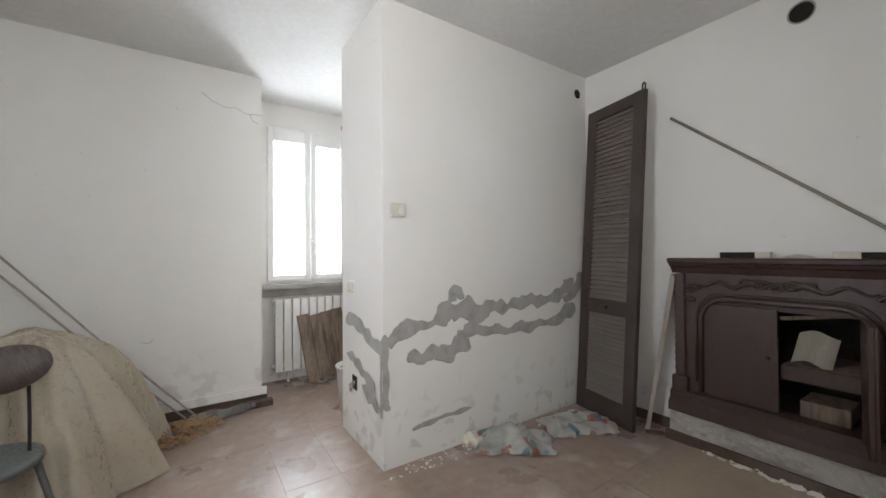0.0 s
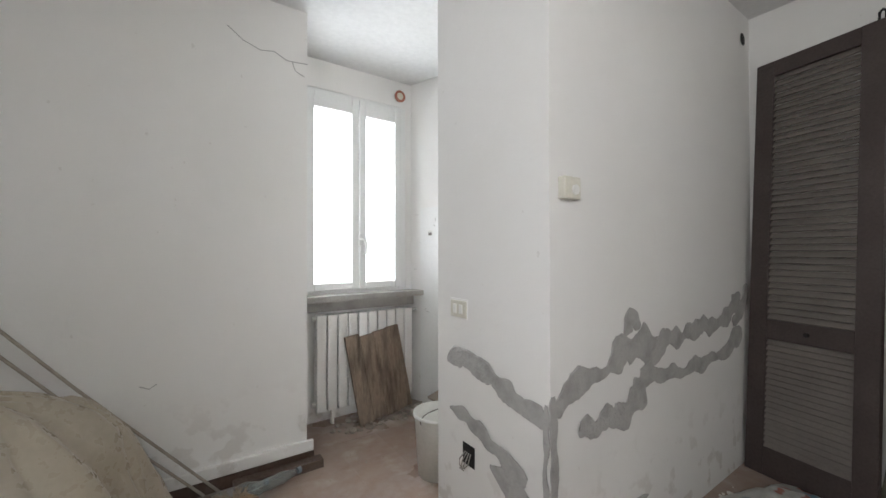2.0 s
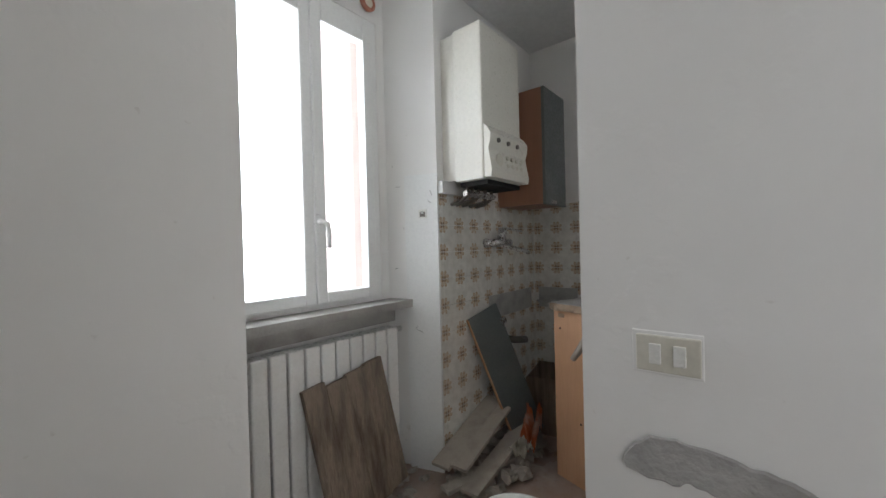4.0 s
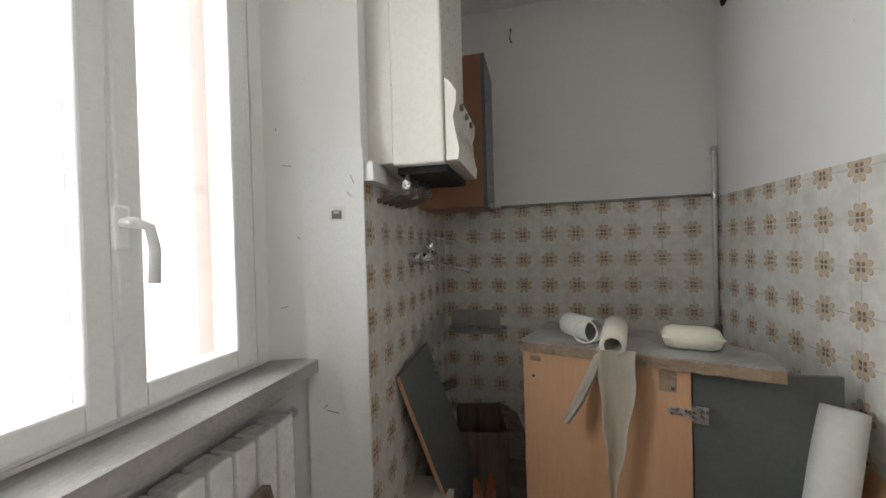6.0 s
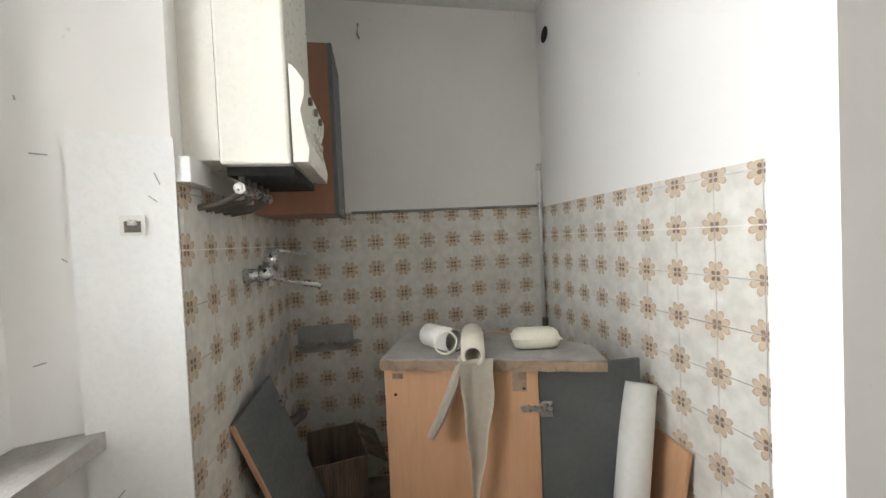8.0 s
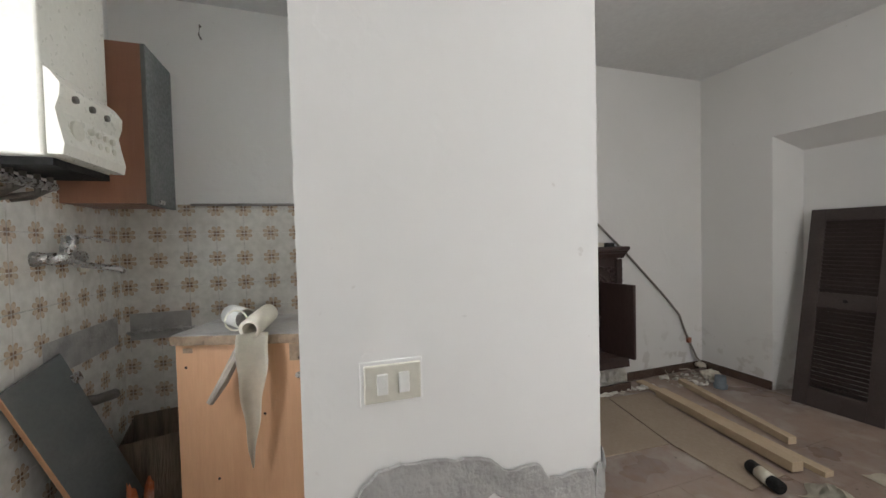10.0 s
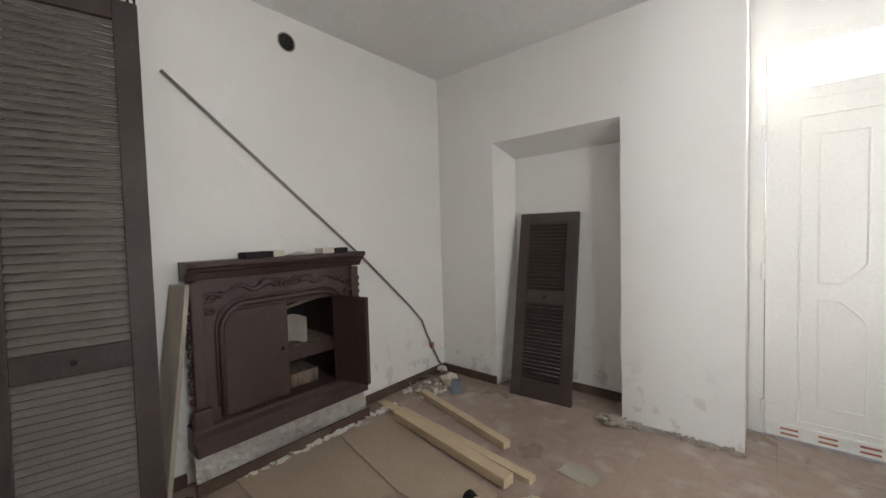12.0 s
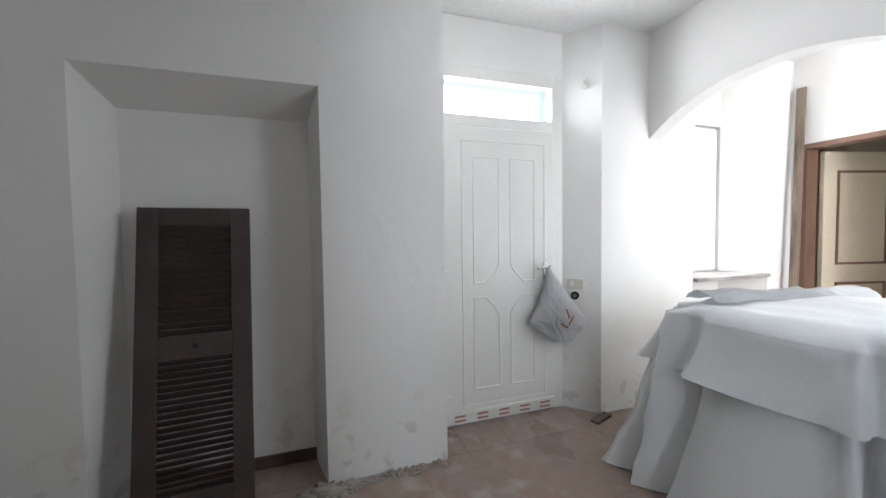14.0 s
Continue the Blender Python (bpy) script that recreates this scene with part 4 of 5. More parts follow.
patch([(2.60, 0.770, 0.03), (2.50, 0.815, 0.05), (2.35, 0.775, 0.045), (2.2, 0.735, 0.04), (2.02, 0.670, 0.05)], "end")
patch([(2.58, 0.555, 0.02), (2.45, 0.545, 0.035), (2.3, 0.500, 0.035), (2.1, 0.440, 0.045)], "end")
patch([(2.30, 0.410, 0.025), (2.2, 0.390, 0.045), (2.04, 0.330, 0.04)], "end")
patch([(2.01, 0.750, 0.015), (2.015, 0.520, 0.015), (2.01, 0.300, 0.025)], "end")

# hairline cracks and scuffs in the plaster
wall_n = bpy.data.objects["wall_north"]
for run in ([(0.02, 2.53), (0.10, 2.47), (0.19, 2.44), (0.26, 2.455), (0.33, 2.42), (0.45, 2.43)], [(0.36, 2.425), (0.38, 2.37), (0.43, 2.35)], [(-0.35, 0.62), (-0.31, 0.60), (-0.28, 0.62)]):
    link("crack", sweep(bmesh.new(), [(x, 3.509, z) for x, z in run], 0.0022, 5), M_CEMENT, wall_n)
for y, z, w, tilt in ((3.96, 1.60, 0.030, 4), (3.98, 1.13, 0.022, -14), (3.93, 1.36, 0.012, 40), (3.83, 0.78, 0.040, 18), (3.85, 0.80, 0.020, -50), (3.75, 1.55, 0.030, 70), (3.76, 1.50, 0.022, 40), (3.99, 1.72, 0.010, 80)):
    x = (1.475 + (4.03 - y) * 0.331) - (0.0215 if y < 3.9 else 0.001)
    link("scuff", box(bmesh.new(), -w / 2, w / 2, -0.001, 0.001, -0.0014, 0.0014, 0, pose(x, y, z, 0, tilt, -71.7)), M_CEMENT, wall_left)

# ---- radiator ----
rad = thing("radiator", pose(0, 0, 0), "white sectional radiator under the window sill", "radiator")
for k in range(10):
    x = 0.625 + 0.08 * k
    part("section", B(x, x + 0.071, 3.905, 3.99, 0.11, 0.815, bev=0.008), M_ENAMEL, rad)
for z in (0.16, 0.79):
    part("header_pipe", C((0.60, 3.95, z), (1.42, 3.95, z), 0.02), M_ENAMEL, rad)
part("valve", C((1.41, 3.95, 0.79), (1.48, 3.95, 0.79), 0.016), M_CHROME, rad)
for x in (0.75, 1.30):
    part("foot", B(x - 0.01, x + 0.01, 3.93, 3.97, 0, 0.115), M_ENAMEL, rad)
wb = thing("wooden_board", upright((0.90, 3.76, 0.0), (1, 0.03, 0.13), (0.79, 3.86, 0.68)), "weathered brown plank board leaning on the radiator", "board")
for k in range(4):
    part("plank", B(0.1125 * k + 0.0008, 0.1125 * (k + 1) - 0.0008, 0, 0.028, 0.0 + 0.01 * (k % 2), 0.66 - 0.008 * ((k * 3) % 4), bev=0.003), M_BOARD, wb)

# ---- boiler, wall cabinet, tap ----
bo = thing("boiler", pose(0, 0, 0), "cream wall-hung gas boiler with rounded control panel", "boiler")
part("body", B(1.622, 2.03, 3.452, 3.635, 1.60, 2.42, bev=0.008), M_BOILER, bo)
part("back_plate", B(1.632, 2.02, 3.637, 3.727, 1.612, 2.41), M_BOILER, bo)
prof = [(3.445, 1.605), (3.445, 1.88), (3.428, 1.865), (3.405, 1.83), (3.408, 1.79), (3.42, 1.75), (3.412, 1.70), (3.40, 1.64), (3.405, 1.605)]
cp = part("control_panel", prism(bmesh.new(), prof, "x", 1.624, 2.028), M_BOILER, bo)
for x in (1.70, 1.80, 1.90):
    part("knob", C((x, 3.408, 1.80), (x, 3.397, 1.80), 0.012), M_STEEL, cp)
part("gauge", C((1.715, 3.415, 1.70), (1.715, 3.405, 1.70), 0.034, n=24), M_SWITCH, cp)
for k in range(4):
    for z in (1.68, 1.72):
        part("button", C((1.80 + 0.05 * k, 3.415, z), (1.80 + 0.05 * k, 3.404, z), 0.012), M_SWITCH, cp)
part("underside", B(1.66, 2.01, 3.45, 3.63, 1.575, 1.60), M_BLACK, bo)
for k, x in enumerate((1.68, 1.73, 1.79, 1.86, 1.93)):
    pp = part("pipe", sweep(bmesh.new(), [(x, 3.60, 1.60), (x, 3.60, 1.53 - 0.02 * (k % 2)), (x + 0.01, 3.66, 1.50), (x + 0.01, 3.727, 1.49)], 0.010), M_STEEL, bo, "", True)
    part("valve", C((x - 0.02, 3.60, 1.54), (x + 0.02, 3.60, 1.54), 0.017, n=10), M_CHROME, bo)
bx = thing("pipe_casing", pose(0, 0, 0), "white boxed pipe casing below the boiler", "pipe casing")
part("cover", B(1.572, 1.70, 3.685, 3.728, 1.545, 1.612, bev=0.003), M_PVC, bx)
wc = thing("wall_cabinet", pose(0, 0, 0), "hanging kitchen cabinet, cherry sides and dark grey door", "cabinet")
part("side_panel", B(2.215, 2.233, 3.40, 3.728, 1.505, 2.24, bev=0.001), M_LAMD, wc)
part("side_panel", B(2.515, 2.533, 3.40, 3.728, 1.505, 2.24, bev=0.001), M_LAMD, wc)
part("bottom_panel", B(2.233, 2.515, 3.40, 3.728, 1.505, 2.24 - 0.72), M_LAMD, wc)
part("top_panel", B(2.233, 2.515, 3.40, 3.728, 2.222, 2.24), M_LAMD, wc)
part("door", B(2.212, 2.535, 3.38, 3.399, 1.50, 2.24, bev=0.002), M_GREY, wc, "dark grey laminate door")
part("latch", B(2.30, 2.36, 3.372, 3.381, 1.51, 1.53), M_CHROME, wc)
tap = thing("mixer_tap", pose(2.13, 3.72, 1.265) @ Matrix.Diagonal((1.25, 1.25, 1.25, 1)), "chrome wall-mounted mixer tap over missing sink", "tap")
for x in (-0.075, 0.075):
    part("flange", C((x, 0.005, 0), (x, -0.04, 0), 0.026, 0.018), M_CHROME, tap, "", True)
part("body", C((-0.085, -0.05, 0), (0.085, -0.05, 0), 0.021), M_CHROME, tap, "", True)
part("cartridge", C((0, -0.05, 0.01), (0, -0.06, 0.075), 0.025, 0.022), M_CHROME, tap, "", True)
part("lever", box(bmesh.new(), -0.01, 0.01, -0.11, 0, -0.005, 0.005, 0.003, pose(0, -0.06, 0.078, 12, 0, 0)), M_CHROME, tap)
part("spout", sweep(bmesh.new(), [(0, -0.05, -0.01), (0, -0.09, -0.025), (-0.01, -0.20, -0.045), (-0.01, -0.21, -0.055)], 0.011), M_CHROME, tap, "", True)
tagged(link("socket_plate", B(2.33, 2.40, 3.712, 3.722, 1.19, 1.27, bev=0.003), M_SWITCH), "cream blank plate on the tiled wall", "wall plate")

# ---- base cabinet, turned askew ----
cm = Matrix(((0.95, 0.311, 0, 1.755), (-0.311, 0.95, 0, 2.69), (0, 0, 1, 0), (0, 0, 0, 1)))
bc = thing("base_cabinet", cm, "torn-out beech base cabinet with grey door hanging open", "cabinet")
part("side_panel", box(bmesh.new(), 0, 0.018, 0.0, 0.56, 0.0, 0.896, 0.001), M_LAM, bc, "pale beech laminate side")
part("side_panel", box(bmesh.new(), 0.55, 0.568, 0.0, 0.56, 0.0, 0.896, 0.001), M_LAM, bc)
part("shelf", B(0.018, 0.55, 0.02, 0.54, 0.10, 0.118), M_LAM, bc)
part("back_panel", B(0.018, 0.55, 0.545, 0.555, 0.02, 0.865), M_CHIP, bc)
part("door", box(bmesh.new(), 0, 0.016, -0.42, -0.004, 0.06, 0.89, 0.001, pose(0.004, 0, 0, 0, 0, 21)), M_GREY, bc, "dark grey laminate door hanging open")
for z in (0.76, 0.16):
    hg = B(-0.006, 0.0, 0.0, 0.05, z - 0.012, z + 0.012, bev=0.002)
    cyl(hg, (-0.008, 0.055, z), (0.0, 0.055, z), 0.012)
    box(hg, -0.008, -0.002, -0.045, 0.0, z - 0.028, z + 0.028, 0.002)
    part("hinge", hg, M_CHROME, bc, "chrome cup hinge")
for y, z in ((0.52, 0.80), (0.40, 0.33), (0.05, 0.83), (0.2, 0.6)):
    part("screw_hole", C((-0.001, y, z), (0.001, y, z), 0.006, n=8), M_BLACK, bc)
part("broken_slot", B(-0.001, 0.003, 0.49, 0.53, 0.86, 0.88), M_CHIP, bc)
part("broken_slot", B(-0.001, 0.004, 0.04, 0.09, 0.82, 0.89), M_CHIP, bc)
bm = bmesh.new()
out = []
for k in range(30):
    out.append((-0.02 + 0.012 * noise.noise(Vector((k * 0.7, 0, 0))), 0.57 - 0.80 * k / 29))
out += [(0.16, -0.22), (0.30, -0.05), (0.36, 0.1), (0.41, 0.3), (0.40, 0.57)]
prism(bm, out, "z", 0.897, 0.932)
wt = thing("worktop", cm, "broken dusty worktop with crumbling chipboard edge", "worktop")
part("board", bm, M_CHIP, wt)
part("laminate_top", prism(bmesh.new(), [(x + 0.008, y) for x, y in out], "z", 0.9325, 0.936), M_SILL, wt)
rl = thing("paper_roll", pose(1.865, 2.895, 0.979), "roll of cream paper with torn strip hanging down", "paper roll")
bm = bmesh.new()
lathe(bm, [(0.028, -0.10), (0.042, -0.10), (0.043, 0.0), (0.042, 0.10), (0.028, 0.10), (0.026, 0.0), (0.028, -0.10)], 24, pose(0, 0, 0, 0, 82, -14))
part("roll", bm, M_PAPER, rl, "", True)
bm = cloth(bmesh.new(), 30, 8, lambda i, j: (-0.105 - 0.012 * math.sin(i * 5) + 0.012 * math.sin(j * 3.1), 0.012 + (0.058 - 0.116 * j) * (1 - 0.95 * max(0, i - 0.2) / 0.8) + 0.02 * i + 0.003 * math.sin(i * 17), -0.028 - 0.55 * i), 0.002)
part("torn_strip", bm, M_PAPER, rl, "", True)
tagged(link("wire_loop", sweep(bmesh.new(), [(1.90, 2.99 + 0.042 * math.cos(a), 0.982 + 0.042 * math.sin(a)) for a in np.linspace(0, 6.1, 24)], 0.004, 6), M_CASE), "loop of cream wire on the worktop", "wire")
pt = bmesh.new()
lathe(pt, [(0.042, -0.08), (0.0455, -0.08), (0.0455, 0.08), (0.042, 0.08), (0.042, -0.08)], 28, pose(1.985, 2.995, 0.982, 0, 90, 30))
tagged(link("plastic_pipe", pt, M_WHITE, smooth=True), "short white plastic pipe lying on the worktop", "pipe")
cs = thing("plastic_casing", pose(1.885, 2.64, 0.9365, 0, 0, -12), "rounded cream plastic casing on the worktop", "casing")
part("shell", B(-0.055, 0.055, -0.09, 0.09, 0.0, 0.076, bev=0.032), M_CASE, cs, "", True)
part("lid", B(-0.0565, 0.0565, -0.0915, 0.0915, 0.042, 0.046, bev=0.001), M_CASE, cs, "", True)
tagged(link("wooden_stick", sweep(bmesh.new(), [(1.80, 3.075, 0.68), (1.81, 3.03, 0.75), (1.82, 2.98, 0.85), (1.84, 2.94, 0.945)], [0.013, 0.019, 0.02, 0.016]), M_PLANKG), "rough bark stick leaning on the cabinet side", "stick")
tb = bmesh.new()
cyl(tb, (1.66, 2.46, 0.02), (1.77, 2.28, 0.80), 0.058, n=28)
tagged(link("plastic_tube", tb, M_WHITE, smooth=True), "white plastic tube leaning against the flower tiles", "tube")
tagged(link("wood_panel", box(bmesh.new(), 0, 0.5, 0, 0.018, 0, 0.62, 0.002, upright((1.62, 2.32, 0.0), (1, -0.12, 0), (1.62, 2.21, 0.6))), M_LAM), "beech panel standing against the tiled partition", "panel")
lpm = upright((2.01, 3.495, 0.0), (0.22, -0.05, 0.07), (1.80, 3.70, 0.80))
lp = thing("grey_panel", lpm, "dark grey cabinet door leaning against tiles", "panel")
part("face", B(0, 0.25, 0, 0.016, 0, 0.86, bev=0.001), M_GREY, lp)
part("edge_band", B(-0.004, 0.0, -0.001, 0.017, 0, 0.86), M_LAM, lp)
part("hinge", B(0.23, 0.27, -0.012, 0, 0.72, 0.76, bev=0.003), M_CHROME, lp)

# gas pipe, hook and damaged wall in the kitchenette
gp = thing("gas_pipe", pose(0, 0, 0), "thin painted pipe running along the tile edge", "pipe")
part("run", sweep(bmesh.new(), [(2.72, 3.36, 1.545), (2.722, 2.8, 1.55), (2.72, 2.23, 1.555)], 0.008), M_SILL, gp, "", True)
part("riser", sweep(bmesh.new(), [(2.71, 2.222, 0.80), (2.712, 2.224, 1.3), (2.71, 2.222, 1.79), (2.72, 2.235, 1.80)], 0.011), M_WHITE, gp, "", True)
part("elbow", C((2.71, 2.222, 1.53), (2.71, 2.222, 1.575), 0.016), M_CHROME, gp)
part("elbow", C((2.71, 2.222, 1.77), (2.71, 2.222, 1.81), 0.016), M_CHROME, gp)
part("stopcock", C((2.70, 2.222, 0.80), (2.70, 2.222, 0.86), 0.018), M_STEEL, gp)
tagged(link("wall_hook", sweep(bmesh.new(), [(2.735, 3.275, 2.61), (2.715, 3.275, 2.61), (2.712, 3.28, 2.55), (2.725, 3.27, 2.53)], 0.005, 6), M_STEEL), "small rusty hook and wire in the wall", "hook")


def stuff(name, bm, m, label, category):
    return tagged(link(name, bm, m), label, category, "", "stuff")


stuff("kitchen_rubble", rubble(bmesh.new(), 1.85, 3.52, 0.42, 0.17, 220, 0.02, 0.12, 0, 0.6, 3), M_RUBBLE, "heap of broken plaster and tile under the tap", "rubble")
stuff("radiator_rubble", rubble(bmesh.new(), 1.05, 3.80, 0.45, 0.12, 70, 0.015, 0.07, 0, 0.5, 4), M_RUBBLE, "brick and plaster crumbs under the radiator", "rubble")
stuff("niche_rubble", rubble(bmesh.new(), 1.15, -0.80, 0.16, 0.07, 60, 0.02, 0.07, 0, 0.4, 5), M_RUBBLE, "plaster rubble at the niche corner", "rubble")
stuff("pier_rubble", rubble(bmesh.new(), 0.75, -0.815, 0.28, 0.035, 70, 0.012, 0.045, 0, 0.4, 6), M_RUBBLE, "crumbs along the pier base", "rubble")
stuff("corner_rubble", rubble(bmesh.new(), 2.58, -0.42, 0.14, 0.30, 60, 0.012, 0.06, 0, 0.45, 8), M_HEARTH, "white plaster crumbs in the room corner", "rubble")
stuff("hearth_crumbs", rubble(bmesh.new(), 2.585, 0.50, 0.035, 0.60, 150, 0.01, 0.06, 0, 0.3, 9), M_HEARTH, "white plaster crumbs before the plinth", "rubble")
stuff("partition_crumbs", rubble(bmesh.new(), 1.55, 1.93, 0.75, 0.07, 110, 0.005, 0.03, 0, 0.4, 10), M_HEARTH, "plaster crumbs along the partition", "rubble")
stuff("floor_crumbs", rubble(bmesh.new(), 1.3, 1.0, 1.4, 1.5, 260, 0.004, 0.016, 0, 0.4, 11), M_RUBBLE, "scattered grit on the floor", "grit")
stuff("window_crumbs", rubble(bmesh.new(), 0.45, 3.0, 0.6, 0.5, 120, 0.004, 0.014, 0, 0.4, 12), M_RUBBLE, "scattered grit before the window", "grit")

bm = bmesh.new()
rng = random.Random(21)
for _ in range(270):
    a, r = rng.uniform(0, 6.28), math.sqrt(rng.random())
    x, y = -0.12 + 0.26 * r * math.cos(a), 3.20 + 0.17 * r * math.sin(a) + 0.35 * 0.26 * r * math.cos(a)
    h = 0.10 * (1 - r) + 0.008
    d = rng.uniform(0, 3.14)
    L = rng.uniform(0.02, 0.055)
    z = rng.uniform(0.006, h)
    sweep(bm, [(x - L * math.cos(d), y - L * math.sin(d), z), (x, y, z + 0.012), (x + L * math.cos(d), y + L * math.sin(d), z + rng.uniform(-0.004, 0.012))], 0.005, 4)
stuff("wood_shavings", bm, M_CHIPS, "heap of curled brown wood shavings on the floor", "shavings")
for x, y, r, s in ((0.06, 3.34, 8, 1.0), (0.24, 3.33, 14, 0.85)):
    bt = thing("plastic_bottle", pose(x - 0.12, y - 0.02, 0.045, 90, 0, 90 + r), "crushed clear plastic bottle on the floor", "bottle", "plastic bottles")
    part("body", lathe(bmesh.new(), [(0.001, 0.0), (0.036, 0.004), (0.04, 0.03), (0.035, 0.06), (0.041, 0.09), (0.036, 0.12), (0.041, 0.16), (0.03, 0.20), (0.014, 0.235), (0.013, 0.25)], 20, Matrix.Diagonal((s, s * 0.9, 1, 1))), M_CLEAR, bt, "", True)
    part("cap", C((0, 0, 0.25), (0, 0, 0.27), 0.016), M_BLUEBAG, bt)
bk = thing("bucket", pose(1.06, 2.98, 0), "white plastic paint bucket with wire handle", "bucket")
part("body", lathe(bmesh.new(), [(0.001, 0.004), (0.118, 0.0), (0.14, 0.33), (0.148, 0.335), (0.148, 0.35), (0.138, 0.35), (0.115, 0.02), (0.001, 0.02)], 36), M_WHITE, bk, "", True)
part("handle", sweep(bmesh.new(), [(0.15 * math.cos(a), 0.15 * math.sin(a) * 0.4 - 0.05, 0.325 + 0.03 * math.sin(a)) for a in np.linspace(0, math.pi, 16)], 0.003, 6), M_STEEL, bk)


def sack(cx, cy, rot, L, W, seed, label):
    m = pose(cx, cy, 0, 0, 0, rot)
    def fn(i, j):
        x, y = L * (i - 0.5), W * (j - 0.5) * (1 + 0.25 * noise.noise(Vector((i * 4, seed, 0))))
        z = 0.012 + 0.115 * max(0, math.sin(math.pi * j)) ** 0.6 * max(0, math.sin(math.pi * i)) ** 0.4 * (0.55 + 0.7 * ridged(i * 5 + seed, j * 4, 0)) * (0.6 + 0.5 * noise.noise(Vector((i * 3, j * 3, seed))))
        return m @ Vector((x + 0.03 * noise.noise(Vector((i * 6, j * 6, seed))), y + 0.03 * noise.noise(Vector((i * 6, j * 6, seed + 9))), max(z, 0.008)))
    return tagged(link("plastic_sack", cloth(bmesh.new(), 34, 22, fn, 0.003), M_SACK, smooth=False), label, "sack", "empty sacks")


sack(1.70, 1.80, -38, 0.50, 0.30, 1.0, "crumpled white cement sack on the floor by the partition")
sack(2.24, 1.72, -24, 0.50, 0.30, 4.0, "crumpled white and green sack before the tall shutter")
tagged(link("leaning_plank", box(bmesh.new(), 0, 0.11, 0, 0.028, 0, 1.10, 0.003, upright((2.61, 1.40, 0.0), (0.904, 0.427, 0), (2.652, 1.232, 1.1))), M_PLANKG), "dusty grey plank leaning edgewise beside the fireplace", "plank")
tagged(link("dark_offcut", box(bmesh.new(), -0.06, 0.06, -0.02, 0.02, 0, 0.012, 0.003, pose(2.60, 1.36, 0.001, 0, 0, 130)), M_BASE), "small dark timber offcut on the floor", "offcut")
tagged(link("crumpled_paper", rubble(bmesh.new(), 1.47, 1.94, 0.05, 0.04, 14, 0.06, 0.11, 0.01, 0.7, 41), M_PAPER), "crumpled pale paper at the foot of the partition", "paper")

# ---- boards and litter on the floor ----
def flat(name, corners, z0, z1, m, label, category, group=""):
    bm = prism(bmesh.new(), corners, "z", z0, z1)
    return tagged(link(name, bm, m), label, category, group)


flat("fibreboard_sheet", [(2.63, 1.11), (1.89, 1.11), (1.86, 0.63), (2.55, 0.50)], 0.001, 0.007, M_CARD, "thin dusty brown fibreboard sheet on the floor", "board", "floor boards")
flat("fibreboard_sheet", [(2.52, 0.49), (1.86, 0.615), (1.40, 0.62), (1.42, 0.33), (2.50, 0.10)], 0.001, 0.007, M_CARD, "thin dusty brown fibreboard sheet on the floor", "board", "floor boards")


def beam(a, c, w, h, label):
    a, c = Vector(a), Vector(c)
    L = (c - a).length
    m = upright(a, c - a, a + Vector((0, 0, 1)))
    bm = box(bmesh.new(), 0, L, -w / 2, w / 2, 0, h, 0.003)
    bmesh.ops.transform(bm, matrix=m, verts=bm.verts)
    return tagged(link("pine_batten", bm, M_PINE), label, "batten", "battens on the floor")


beam((2.54, -0.30, 0.001), (1.60, -0.06, 0.001), 0.055, 0.045, "loose pine batten on the dusty floor")
beam((2.41, 0.09, 0.008), (1.41, 0.24, 0.008), 0.075, 0.055, "thick pine batten on the dusty floor")
beam((2.48, 0.0, 0.001), (1.33, 0.13, 0.001), 0.06, 0.03, "pine batten beside the thick one")
beam((2.70, 0.0, 0.001), (2.42, 0.02, 0.001), 0.07, 0.02, "short reddish timber offcut by the plinth")
bm = cloth(bmesh.new(), 8, 10, lambda i, j: (1.05 + 0.20 * j + 0.03 * i, -0.14 + 0.13 * i - 0.02 * j, 0.004 + 0.006 * abs(math.sin(i * 5 + j * 3))), 0.001)
tagged(link("paper_sheet", bm, M_PAPER), "dirty white paper sheet on the floor", "paper")
cu = thing("plastic_cup", pose(2.36, -0.52, 0), "grey plastic pipe socket standing on the floor", "cup")
part("body", lathe(bmesh.new(), [(0.05, 0.0), (0.052, 0.03), (0.042, 0.035), (0.040, 0.10), (0.036, 0.10), (0.036, 0.01), (0.05, 0.0)], 24), M_BLUEBAG, cu, "", True)
b2 = thing("tin_tube", pose(1.33, 0.52, 0.035, 90, 0, 70), "dark sealant tube with pale label on the floor", "tube")
part("body", C((0, 0, 0), (0, 0, 0.19), 0.033), M_BLACK, b2, "", True)
part("label", C((0, 0, 0.05), (0, 0, 0.13), 0.0335), M_PAPER, b2, "", True)
bm = cloth(bmesh.new(), 16, 16, lambda i, j: (1.05 + 0.26 * j + 0.03 * math.sin(i * 6), 0.24 + 0.20 * i + 0.03 * math.sin(j * 7), 0.006 + 0.06 * max(0, math.sin(i * 3.1) * math.sin(j * 3.1)) * ridged(i * 4, j * 4, 2)), 0.002)
tagged(link("rag", bm, M_PAPER), "crumpled dirty rag on the floor", "rag")
tagged(link("floor_rail", box(bmesh.new(), 0, 0.44, -0.028, 0.028, 0, 0.014, 0.003, pose(1.10, -0.795, 0.004, 0, 4, 187)), M_SILL), "dusty grey strip lying along the pier", "strip")
glove = bmesh.new()
sweep(glove, [(0.0, 0, 0.02), (0.05, 0.005, 0.028), (0.10, 0, 0.03), (0.15, -0.005, 0.02)], [0.022, 0.036, 0.034, 0.024])
